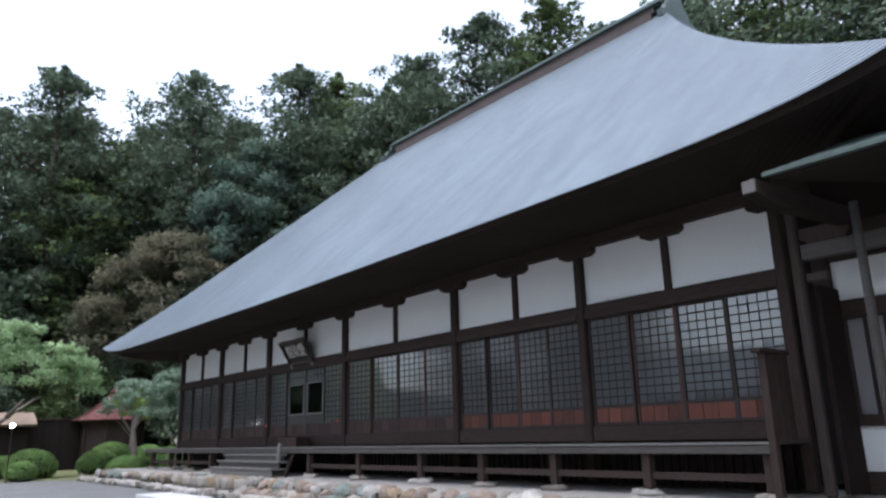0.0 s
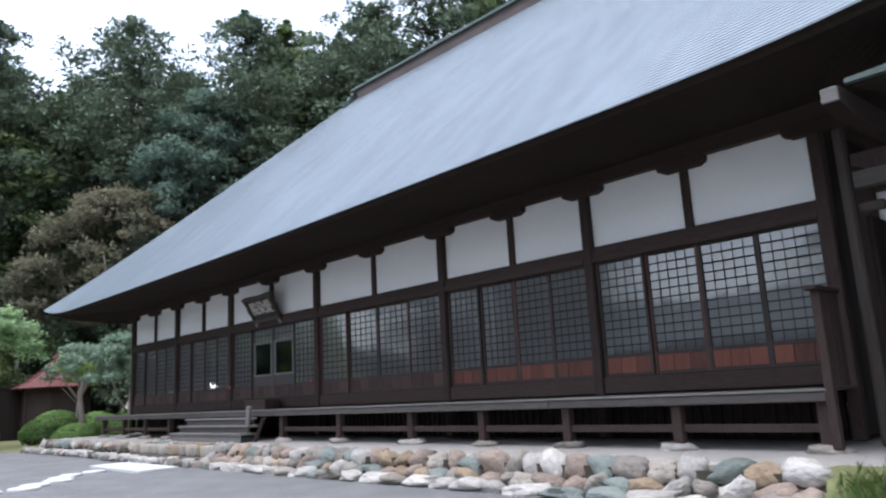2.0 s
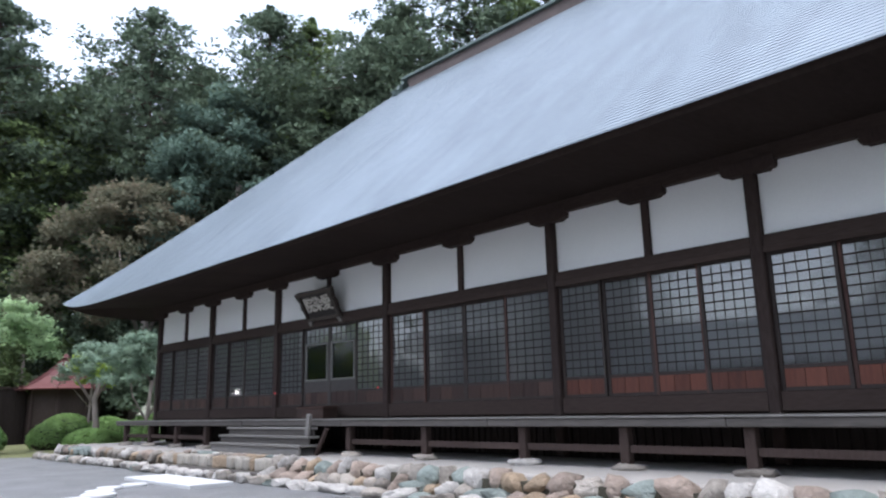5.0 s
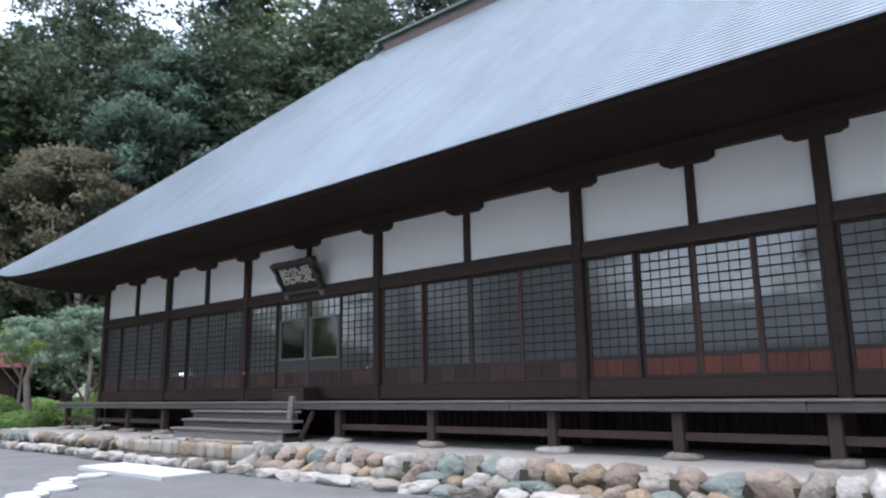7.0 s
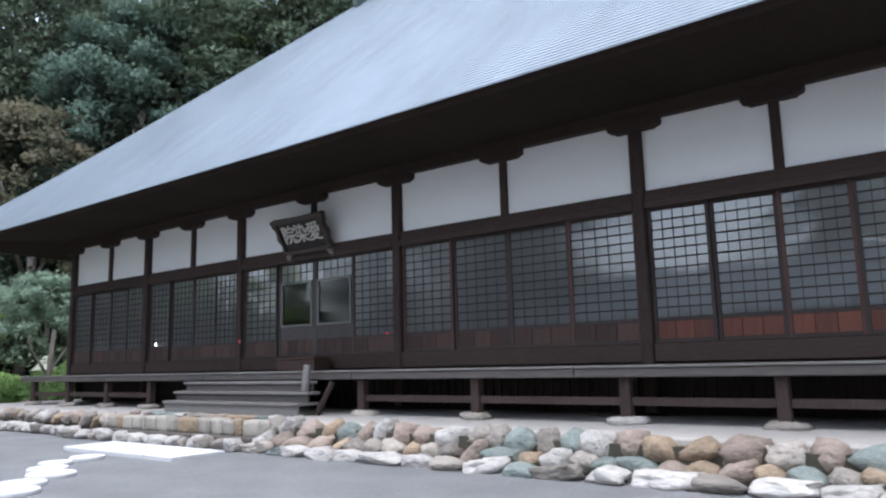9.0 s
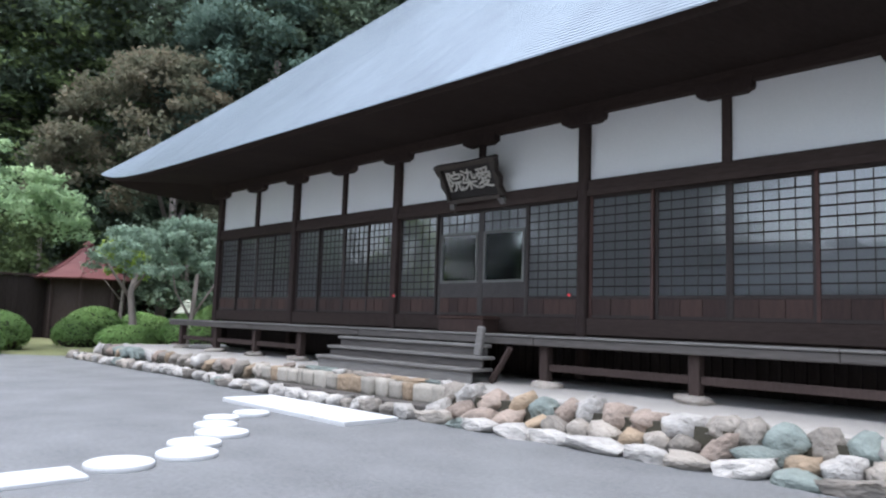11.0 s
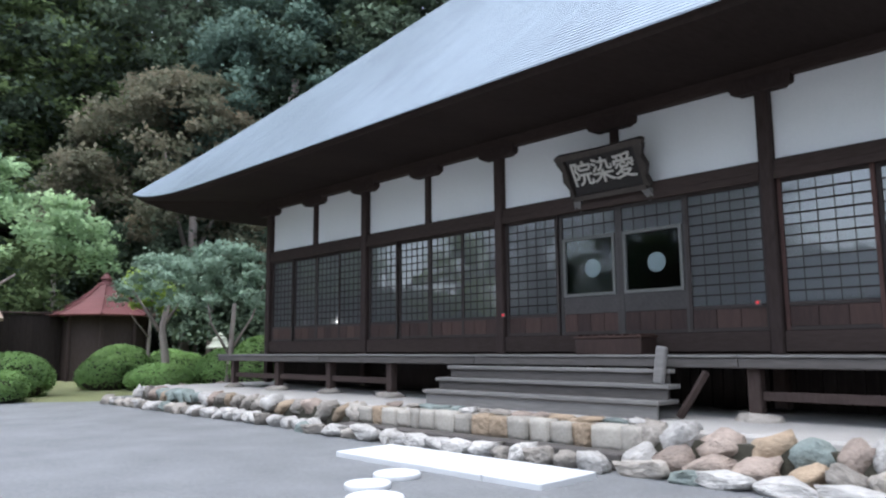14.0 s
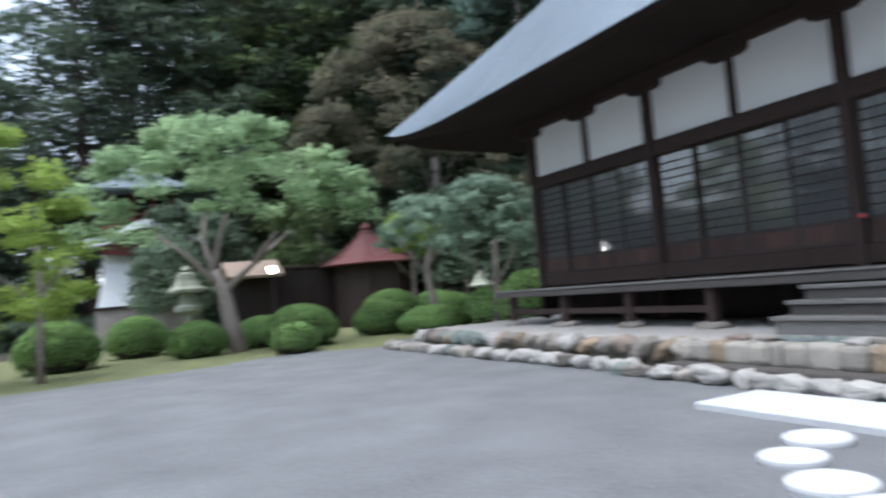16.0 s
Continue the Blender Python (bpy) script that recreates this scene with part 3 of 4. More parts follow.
M_REDWOOD = shade("red_brown_stile", (0.075, 0.036, 0.028), 0.7, grain=30, stretch=(1, 1, 0.15), spread=0.4, bump=0.2)
M_GREYWOOD = shade("grey_door_wood", (0.058, 0.05, 0.046), 0.8, grain=26, spread=0.4, bump=0.25)
SOURCES = {}
for bay, (a, b) in enumerate(zip(POSTS, POSTS[1:])):
    a, b = a + 0.087, b - 0.087
    w = (b - a) / 4
    for k in range(4):
        at = pose(a + w * (k + 0.5), 0.022 if k in (1, 2) else -0.022, 0)
        kind = "window" if bay == 2 and k in (1, 2) else "lattice"
        key = (kind, round(w, 2), (bay + k) % 3 == 0 and bay > 2, bay > 3)
        if key not in SOURCES:
            d = SOURCES[key] = window_door(w) if kind == "window" else lattice_door(w, 11 + len(SOURCES), key[2], key[3])
            d.matrix_basis = at
        else:
            copy_thing(SOURCES[key], at)

# ---- veranda ----
ver = thing("veranda", "weathered dark timber veranda along the hall front", "veranda", kind="structure")
for k in range(59):
    x0 = -0.2 + k * 0.4
    bar("floor_board", x0, x0 + 0.396, -1.14, -0.145, 1.07, 1.105, M_EDGE, ver, r=0.004)
for k in range(6):
    x0 = -0.2 + k * 3.94
    bar("edge_beam", x0, x0 + 3.935, -1.26, -1.142, 0.965, 1.078, M_EDGE, ver, "grey weathered edge beam", r=0.012)
    # paler wood here paints the skylight on the edge beam's top
    bar("edge_plank", x0, x0 + 3.935, -1.28, -1.142, 1.08, 1.11, M_PALE, ver, "edge plank, pale for its sky-lit top", r=0.008)
VP = (0.3, 2.11, 3.89, 5.63, 11.74, 13.95, 16.19, 17.99, 19.73, 21.52, 23.34)
ME_VPOST = None
for x in VP:
    if ME_VPOST is None:
        bm = bmesh.new()
        box(bm, -0.07, 0.07, -0.07, 0.07, 0.45, 1.065)
        soften(bm, 0.012)
        ME_VPOST = mesh_of("veranda_post", bm, M_WOOD)
    piece("veranda_post", ME_VPOST, pose(x, -1.11, 0), ver)
for a, b in zip(VP, VP[1:]):
    if not (5 < a < 7):
        bar("tie_rail", a + 0.072, b - 0.072, -1.135, -1.085, 0.62, 0.72, M_WOOD, ver, r=0.006)


srng = random.Random(4)


def stone_mesh(name, seed, material, rough=0.16, square=0.55, cuts=3, split=True):
    bm = bmesh.new()
    bmesh.ops.create_cube(bm, size=2)
    bmesh.ops.subdivide_edges(bm, edges=bm.edges, cuts=cuts, use_grid_fill=True)
    for v in bm.verts:
        ball = v.co.normalized()
        v.co = ball.lerp(v.co * 0.8, square)
        v.co *= 1 + rough * noise.noise(v.co * 1.3 + Vector((seed * 3.1, seed, 0))) + 0.5 * rough * noise.noise(v.co * 3.1 + Vector((0, seed, seed)))
    facets = [Vector((srng.uniform(-1, 1), srng.uniform(-1, 1), srng.uniform(-1, 1))).normalized() for _ in range(7)]
    for v in bm.verts:
        for f in facets if split else ():
            over = v.co.dot(f) - 0.72
            if over > 0:
                v.co -= f * over * 0.85
        v.co *= 0.54
    return mesh_of(name, bm, material, True)


M_LIST = (M_STONE, M_STONE_R, M_STONE_W, M_STONE_B, M_STONE, M_STONE_G, M_STONE_R)
BOULDERS = [stone_mesh("boulder", k, M_LIST[k % 7], 0.42, 0.55) for k in range(14)]
BLOCKS = [stone_mesh("block", 40 + k, (M_BLOCK, M_STONE_B, M_BLOCK)[k % 3], 0.07, 0.95, 3, False) for k in range(6)]
EDGING = [stone_mesh("edging", 60 + k, M_STONE_G if k == 5 else M_STONE_W if k % 4 else M_STONE, 0.45, 0.95) for k in range(8)]
for i, x in enumerate(VP):
    me = stone_mesh("base_stone", 80 + i, M_STONE_W if i in (6, 9) else M_STONE, 0.2, 0.45)
    b = new("base_stone", me)
    b.matrix_basis = pose(x, -1.12, 0.415, 0, 0, srng.uniform(-30, 30)) @ Matrix.Diagonal((0.52, 0.42, 0.17, 1))
    tagged(b, "flat natural base stone under a veranda post", "base stone", "base stones of the veranda")

# ---- wooden steps ----
steps = thing("wooden_steps", "grey weathered wooden steps up to the veranda", "steps")
for k, (z0, z1, y0, y1, x0, x1) in enumerate(((0.4, 0.61, -1.74, -1.3, 7.1, 10.93), (0.612, 0.78, -1.55, -1.3, 7.18, 10.96), (0.782, 0.95, -1.4, -1.3, 7.28, 10.9))):
    bar("tread", x0, x1, y0 - 0.03, y1, z1 - 0.05, z1, M_PALE, steps, "worn plank tread", r=0.01)
    bar("riser", x0 + 0.04, x1 - 0.04, y0 + 0.01, y0 + 0.05, z0, z1 - 0.052, M_PALE if k == 0 else M_EDGE, steps, r=0.004)
bm = bmesh.new()
tube(bm, [(10.98, -1.4, 0.42), (11.14, -1.38, 0.66), (11.3, -1.36, 0.92)], [0.05, 0.045, 0.045], 6)
part("side_brace", bm, M_WOOD, steps, "dark slanting side brace")
bm = bmesh.new()
box(bm, -0.065, 0.065, -0.04, 0.04, 0, 0.43, pose(10.78, -1.48, 0.785, 0, 9, 0))
soften(bm, 0.018)
part("newel_stump", bm, M_PALE, steps, "short leaning grey newel board")

# ---- offering box and sign ----
bx = thing("offering_box", "low dark reddish-brown wooden offering box on the veranda", "offering box", at=(9.55, -0.42, FLOOR))
bar("box_body", -0.52, 0.52, -0.2, 0.2, 0.0, 0.22, M_RED, bx, r=0.01)
bar("box_rim", -0.54, 0.54, -0.22, 0.22, 0.222, 0.25, M_RED, bx, r=0.006)
for k in range(9):
    bar("box_slat", -0.5 + k * 0.12, -0.46 + k * 0.12, -0.2, 0.2, 0.252, 0.27, M_RED, bx, r=0.003)

sg = thing("name_board", "dark wooden name board with three pale characters and carved frame", "name board", at=(9.41, -0.14, 3.46))
sg.rotation_euler = (radians(29), 0, 0)
sg.scale = (0.88, 1, 0.94)
sign_board = bar("board", -0.66, 0.66, -0.03, 0.02, 0.02, 0.62, M_SIGN, sg, r=0.004)


def sign_edge(name, pts, y0=-0.09, y1=0.03, material=M_SIGNFRAME):
    bm = bmesh.new()
    f = [bm.verts.new((x, y0, z)) for x, z in pts]
    g = [bm.verts.new((x, y1, z)) for x, z in pts]
    bm.faces.new(f)
    bm.faces.new(g[::-1])
    for k in range(len(f)):
        q = (k + 1) % len(f)
        bm.faces.new((f[k], f[q], g[q], g[k]))
    part(name, bm, material, sg)


sign_edge("frame_top", [(-.84, .68), (-.8, .62), (.8, .62), (.84, .68), (.78, .72), (0, .7), (-.78, .72)])
sign_edge("frame_bottom", [(-.68, -.06), (.68, -.06), (.68, .018), (-.68, .018)])
for s in (-1, 1):
    sign_edge("frame_side", [(s * .662, .02), (s * .76, -.02), (s * .72, .15), (s * .79, .3), (s * .74, .45), (s * .82, .615), (s * .662, .615)])
    sign_edge("frame_horn", [(s * .58, -.062), (s * .66, -.25), (s * .70, -.14), (s * .76, -.22), (s * .72, -.062)], -0.08, 0.0, M_PALE)
for k, ch in enumerate("\u9662\u67d3\u611b"):
    fc = bpy.data.curves.new("character", "FONT")
    fc.body, fc.size, fc.extrude, fc.offset = ch, 0.42, 0.008, 0.004
    fc.align_x, fc.align_y = "CENTER", "CENTER"
    tmp = new("character", fc)
    bpy.context.view_layer.update()
    me = bpy.data.meshes.new_from_object(tmp.evaluated_get(bpy.context.evaluated_depsgraph_get()))
    bpy.data.objects.remove(tmp)
    me.materials.clear()
    me.materials.append(M_LETTER)
    piece("character", me, pose(-0.4 + 0.4 * k, -0.05, 0.33, 90, 0, 0), sign_board, "pale gilt character")

for x, z in ((7.3, 1.73), (11.42, 1.73)):
    rl = thing("red_alarm_lamp", "small red indicator lamp beside the door", "indicator lamp", "red lamps by the doors", at=(x, -0.15, z))
    bm = bmesh.new()
    lathe(bm, [(0.02, 0), (0.022, 0.015), (0.016, 0.03), (0.004, 0.038)], 12)
    bmesh.ops.rotate(bm, verts=bm.verts, matrix=Matrix.Rotation(radians(90), 3, "X"))
    part("lamp_lens", bm, lamp_glow("red_lens", (0.8, 0.05, 0.06), 0.1), rl)
    bar("lamp_base", -0.035, 0.035, 0.001, 0.02, -0.035, 0.035, M_GREY, rl, r=0.004)

# ---- wing panel at the veranda's end, corner pillar and annex ----
wing = thing("wing_panel", "dark board wing panel closing the end of the veranda", "wing panel")
for k in range(3):
    bar("wing_board", 23.44 + 0.003 * (k % 2), 23.5, -1.17 + k * 0.179, -0.994 + k * 0.179, 1.115, 2.2, M_WOOD, wing, r=0.006)
bar("wing_cap", 23.4, 23.54, -1.4, -0.63, 2.202, 2.26, M_WOOD, wing, r=0.015)
bar("wing_edge", 23.42, 23.52, -1.27, -1.172, 0.45, 2.2, M_WOOD, wing, r=0.008)
annex = thing("annex", "dark timber annex with white plaster and low copper roof", "annex", kind="structure")
bm = bmesh.new()
box(bm, 23.71, 23.84, -0.62, -0.48, 0.42, 4.2)
soften(bm, 0.03)
part("corner_pillar", bm, M_POST, annex, "grey-brown weathered corner pillar")
bar("dark_door", 23.88, 23.94, -0.4, 0.2, 0.45, 3.1, M_DARKWALL, annex, "dark board door leaf in the passage", r=0.005)
bm = bmesh.new()
outline = [(-2.95, 3.72), (-2.95, 3.87), (-0.4, 4.0), (-0.4, 3.78), (-2.2, 3.66), (-2.6, 3.67)]
f = [bm.verts.new((24.38, y, z)) for y, z in outline]
g = [bm.verts.new((24.54, y, z)) for y, z in outline]
bm.faces.new(f)
bm.faces.new(g[::-1])
for k in range(len(f)):
    q = (k + 1) % len(f)
    bm.faces.new((f[k], g[k], g[q], f[q]))
# beam sides coloured near black for the shade of the annex roof
part("porch_beam", bm, M_SOFFIT, annex, "projecting beam, darkened for the annex roof's shade")
bar("beam_end", 24.385, 24.535, -2.975, -2.952, 3.725, 3.865, M_PALE, annex, "pale weathered beam end", r=0.006)
bm = bmesh.new()
outline = [(23.86, 3.7), (24.02, 3.62), (24.1, 3.5), (24.25, 3.46), (24.3, 3.56), (24.42, 3.6), (24.5, 3.72), (24.5, 3.84), (23.86, 3.84)]
f = [bm.verts.new((x, -0.58, z)) for x, z in outline]
g = [bm.verts.new((x, -0.46, z)) for x, z in outline]
bm.faces.new(f)
bm.faces.new(g[::-1])
for k in range(len(f)):
    q = (k + 1) % len(f)
    bm.faces.new((f[k], g[k], g[q], f[q]))
part("carved_bracket", bm, M_WOOD, annex, "dark bracket with a carved cloud outline")
bar("small_bracket", 23.862, 24.15, -0.57, -0.47, 3.12, 3.24, M_POST, annex, "short pale bracket arm", r=0.02)
bm = bmesh.new()
tube(bm, [(25.0, -1.7, 0.4), (25.0, -1.7, 2.2), (25.0, -1.7, 3.72)], [0.055, 0.052, 0.05], 10)
part("porch_pole", bm, M_EDGE, annex, "slim grey porch pole", True)
bar("cross_beam", 23.862, 30, -0.6, -0.44, 3.42, 3.62, M_EDGE, annex)
bar("annex_post", 23.62, 23.84, 0.2, 0.42, 0.42, 4.0, M_WOOD, annex)
bar("annex_post", 26.5, 26.7, 0.2, 0.42, 0.42, 4.0, M_WOOD, annex)
bar("annex_panel", 23.842, 30, 0.3, 0.36, 2.95, 3.5, M_PLASTER, annex, "white plaster panel", r=0)
bar("annex_lintel", 23.842, 30, 0.24, 0.4, 2.7, 2.948, M_BEAM, annex)
bar("annex_dado", 23.842, 30, 0.3, 0.36, 0.7, 1.27, M_PLASTER, annex, "white plaster dado", r=0)
bar("annex_sill", 23.842, 30, 0.22, 0.42, 1.272, 1.42, M_BEAM, annex)
bar("annex_foot", 23.842, 30, 0.22, 0.42, 0.42, 0.698, M_BEAM, annex)
bar("annex_plate", 23.842, 30, 0.22, 0.42, 3.502, 4.0, M_BEAM, annex)
bar("annex_backing", 23.842, 30, 0.38, 0.4, 1.42, 2.7, M_PAPER, annex, "pale paper behind the bars", r=0)
for k in range(24):
    bar("window_bar", 23.9 + k * 0.25, 23.94 + k * 0.25, 0.28, 0.32, 1.42, 2.7, M_WOOD, annex, r=0.003)
bar("annex_wall", 30, 30.1, 0.2, 9, 0.42, 4.0, M_DARKWALL, annex, r=0)


def annex_roof():
    bm = bmesh.new()
    rows = []
    for c in range(15):
        s = c / 14
        y, z = -2.85 + 4.6 * s, 3.93 + 1.75 * s + 0.25 * s * s
        for up in ((1,) if c == 0 else (0, 1)):
            rows.append([bm.verts.new((x, y, z + up * 0.02)) for x in (24.58 + 0.1 * s, 26, 28, 31.5)])
    for a, b in zip(rows, rows[1:]):
        for i in range(3):
            bm.faces.new((a[i], a[i + 1], b[i + 1], b[i]))
    part("annex_roof", bm, M_RIDGE, annex, "low copper roof with a green edge")
    bar("annex_eave", 24.57, 31.5, -2.87, -2.8, 3.895, 3.945, M_RIDGE, annex, r=0.004)
    bm = bmesh.new()
    box(bm, 24.62, 31.4, -2.79, 1.7, 3.86, 3.92)
    for v in bm.verts:
        v.co.z += (v.co.y + 2.79) * 0.2
    part("annex_soffit", bm, M_SOFFIT, annex)


annex_roof()


# ---- retaining wall of the platform ----
wall = thing("retaining_wall", "low dry wall of rounded natural stones", "stone wall", kind="structure")

# dark strip behind the stones, so the gaps look shaded
bar("wall_core", -1.6, 23.85, -2.46, -2.335, 0.0, 0.32, M_SHADESOIL, wall, "dark soil backing that paints shade into the joints", r=0)


def lay(meshes, name, x, y, z, sx, sy, sz, tilt=12):
    piece(name, srng.choice(meshes), pose(x, y, z, srng.uniform(-tilt, tilt) * 0.6, srng.uniform(-tilt, tilt), srng.choice((0, 180)) + srng.uniform(-15, 15))
          @ Matrix.Diagonal((sx, sy, sz, 1)), wall)


def course(meshes, name, x0, x1, y, z, w, d, h, tilt=12, jitter=0.03):
    x = x0
    while x < x1:
        sx = w * srng.uniform(0.7, 1.35)
        hh = h * srng.uniform(0.85, 1.12)
        lay(meshes, name, x + sx / 2, y + srng.uniform(-jitter, jitter), z + srng.uniform(-jitter, jitter) * 0.6, sx * 1.08, d * srng.uniform(0.9, 1.15), hh, tilt)
        x += sx * 0.97


course(BOULDERS, "boulder", 11.0, 23.75, -2.36, 0.285, 0.37, 0.36, 0.34, 26)
course(BOULDERS, "boulder", 11.0, 23.75, -2.54, 0.1, 0.34, 0.36, 0.26, 30)
course(EDGING, "edging_stone", 11.1, 23.6, -2.86, 0.05, 0.5, 0.36, 0.2, 5)
course(BLOCKS, "block", 6.3, 10.95, -2.38, 0.27, 0.29, 0.28, 0.29, 2, 0.006)
course(BOULDERS, "boulder", 6.9, 10.9, -2.26, 0.41, 0.3, 0.16, 0.1, 8, 0.01)
course(EDGING, "edging_stone", 5.6, 10.7, -2.92, 0.07, 0.36, 0.28, 0.21, 6)
course(BOULDERS, "boulder", -1.6, 6.3, -2.38, 0.27, 0.36, 0.34, 0.29, 20)
course(EDGING, "edging_stone", -2.7, 5.8, -2.76, 0.08, 0.34, 0.3, 0.23, 8)
for x, y, z, sx, sy, sz in ((24.55, -3.2, 0.08, 0.5, 0.3, 0.2), (25.05, -3.24, 0.09, 0.46, 0.3, 0.22), (25.6, -3.3, 0.08, 0.5, 0.32, 0.2), (25.0, -2.35, 0.42, 0.7, 0.36, 0.12)):
    lay(EDGING, "edging_stone", x, y, z, sx, sy, sz, 5)
for k in range(5):
    lay(BOULDERS, "boulder", -1.7 - 0.05 * k, -2.2 + 0.45 * k, 0.24, 0.4, 0.44, 0.36)
for k in range(3):
    x0 = 6.4 + k * 1.55
    bar("ledge_plank", x0, x0 + 1.545, -2.78, -2.5, 0.0, 0.16, M_EDGE, wall, "dark weathered ledge timber", r=0.01)

# ---- paving ----
for x0, x1 in ((8.15, 10.4), (10.41, 11.1)):
    tagged(bar("paving_slab", x0, x1, -4.07, -3.24, -0.01, 0.06, M_SLAB, r=0.01), "pale granite paving slab before the steps", "paving slab", "slabs before the steps")
for k, (x, y, r) in enumerate(((9.69, -4.48, 0.23), (9.91, -5.0, 0.21), (10.41, -5.32, 0.24), (10.93, -5.52, 0.28), (11.36, -6.03, 0.25), (11.82, -6.32, 0.27), (11.95, -6.95, 0.27))):
    bm = bmesh.new()
    lathe(bm, [(r * 0.98, -0.01), (r, 0.02), (r * 0.985, 0.042), (r * 0.93, 0.05)], 26)
    for v in bm.verts:
        f = 1 + 0.05 * noise.noise(Vector((v.co.x * 3, v.co.y * 3, k * 5.0)))
        v.co.x *= f
        v.co.y *= f
    ob = part("stepping_stone", bm, M_SLAB)
    ob.location = (x, y, 0)
    tagged(ob, "round pale granite stepping stone set in gravel", "stepping stone", "round stepping stones")
for y0, y1, x in ((-8.0, -7.3, 12.1), (-8.9, -8.1, 12.0), (-9.8, -9.0, 11.9)):
    tagged(bar("path_slab", x - 0.22, x + 0.22, y0, y1, -0.01, 0.04, M_SLAB, r=0.012), "long pale path slab set in gravel", "path slab", "long path slabs")


# ---- plants ----
def bush(name, x, y, r, h, seed, label):
    rng = np.random.default_rng(seed)
    b = thing(name, label, "bush", "clipped azaleas", at=(x, y, 0))
    bm = bmesh.new()
    lathe(bm, [(r * .55, 0), (r * .86, h * .18), (r * .93, h * .45), (r * .8, h * .72), (r * .48, h * .9), (0.02, h * .95)], 20)
    # dark core stands in for the shade between the leaves
    part("inner_growth", bm, M_SHADESOIL, b, smooth=True)
    n = int(5200 * r * r + 2200)
    u = rng.normal(size=(n, 3))
    u[:, 2] = np.abs(u[:, 2]) * 1.1 - 0.35
    u /= np.linalg.norm(u, axis=1)[:, None]
    p = u * np.array((r, r, h * 0.62)) * rng.uniform(0.93, 1.05, (n, 1)) + np.array((0, 0, h * 0.4))
    p[:, 2] = np.maximum(p[:, 2], 0.03)
    lumps = 1 + 0.04 * np.sin(u[:, :1] * 9 + seed) * np.sin(u[:, 1:2] * 8 + seed * 2)
    p[:, :2] *= lumps
    out = u + rng.normal(size=u.shape) * 0.3
    foliage("foliage", rng, (p, out / np.linalg.norm(out, axis=1)[:, None]), 0.05, 0.4, 0.6, L_AZALEA, b)
    return b


for k, (x, y, r, h) in enumerate(((-7.3, -6.4, 0.74, 0.95), (-4.9, -4.35, 0.56, 0.72), (-6.6, -3.75, 0.95, 1.15), (-8.4, -0.7, 0.85, 1.05), (-10.0, 0.3, 1.05, 1.35),
                                  (-6.7, 0.25, 0.95, 0.8), (-8.4, 1.7, 0.9, 1.1), (-6.2, 2.1, 0.9, 1.2), (-4.5, 2.4, 0.95, 1.55), 
                                  (-7.6, -9.7, 0.95, 1.25), (-10.4, -7.7, 0.85, 1.2), (-8.6, -4.4, 0.8, 0.9), (-10.6, 2.2, 0.9, 1.2))):
    bush("azalea_bush", x, y, r, h, 100 + k, "round clipped green azalea bush on mossy ground")


def sprays(name, rng, pts, out, size, leaf, parent):
    """A crown of small three-cornered sprays that hang outwards from their tufts."""
    n = len(pts)
    d = out + rng.normal(size=(n, 3)) * 0.6 - np.array((0, 0, 0.25))
    d /= np.linalg.norm(d, axis=1)[:, None]
    w = np.cross(d, rng.normal(size=(n, 3)))
    w /= np.linalg.norm(w, axis=1)[:, None] + 1e-9
    k = size * rng.uniform(0.6, 1.4, (n, 1))
    tri = np.stack([pts - d * k * 0.6 + w * k * 0.5, pts + d * k, pts - d * k * 0.6 - w * k * 0.5], 1)
    me = bpy.data.meshes.new(name)
    me.vertices.add(n * 3)
    me.vertices.foreach_set("co", np.ascontiguousarray(tri, dtype=np.float32).ravel())
    me.loops.add(n * 3)
    me.loops.foreach_set("vertex_index", np.arange(n * 3, dtype=np.int32))
    me.polygons.add(n)
    me.polygons.foreach_set("loop_start", np.arange(0, n * 3, 3, dtype=np.int32))
    me.update(calc_edges=True)
    me.materials.append(leaf)
    me.normals_split_custom_set_from_vertices(np.repeat(out, 3, axis=0).astype(np.float32))
    c = new(name, me)
    c.parent = parent
    return c


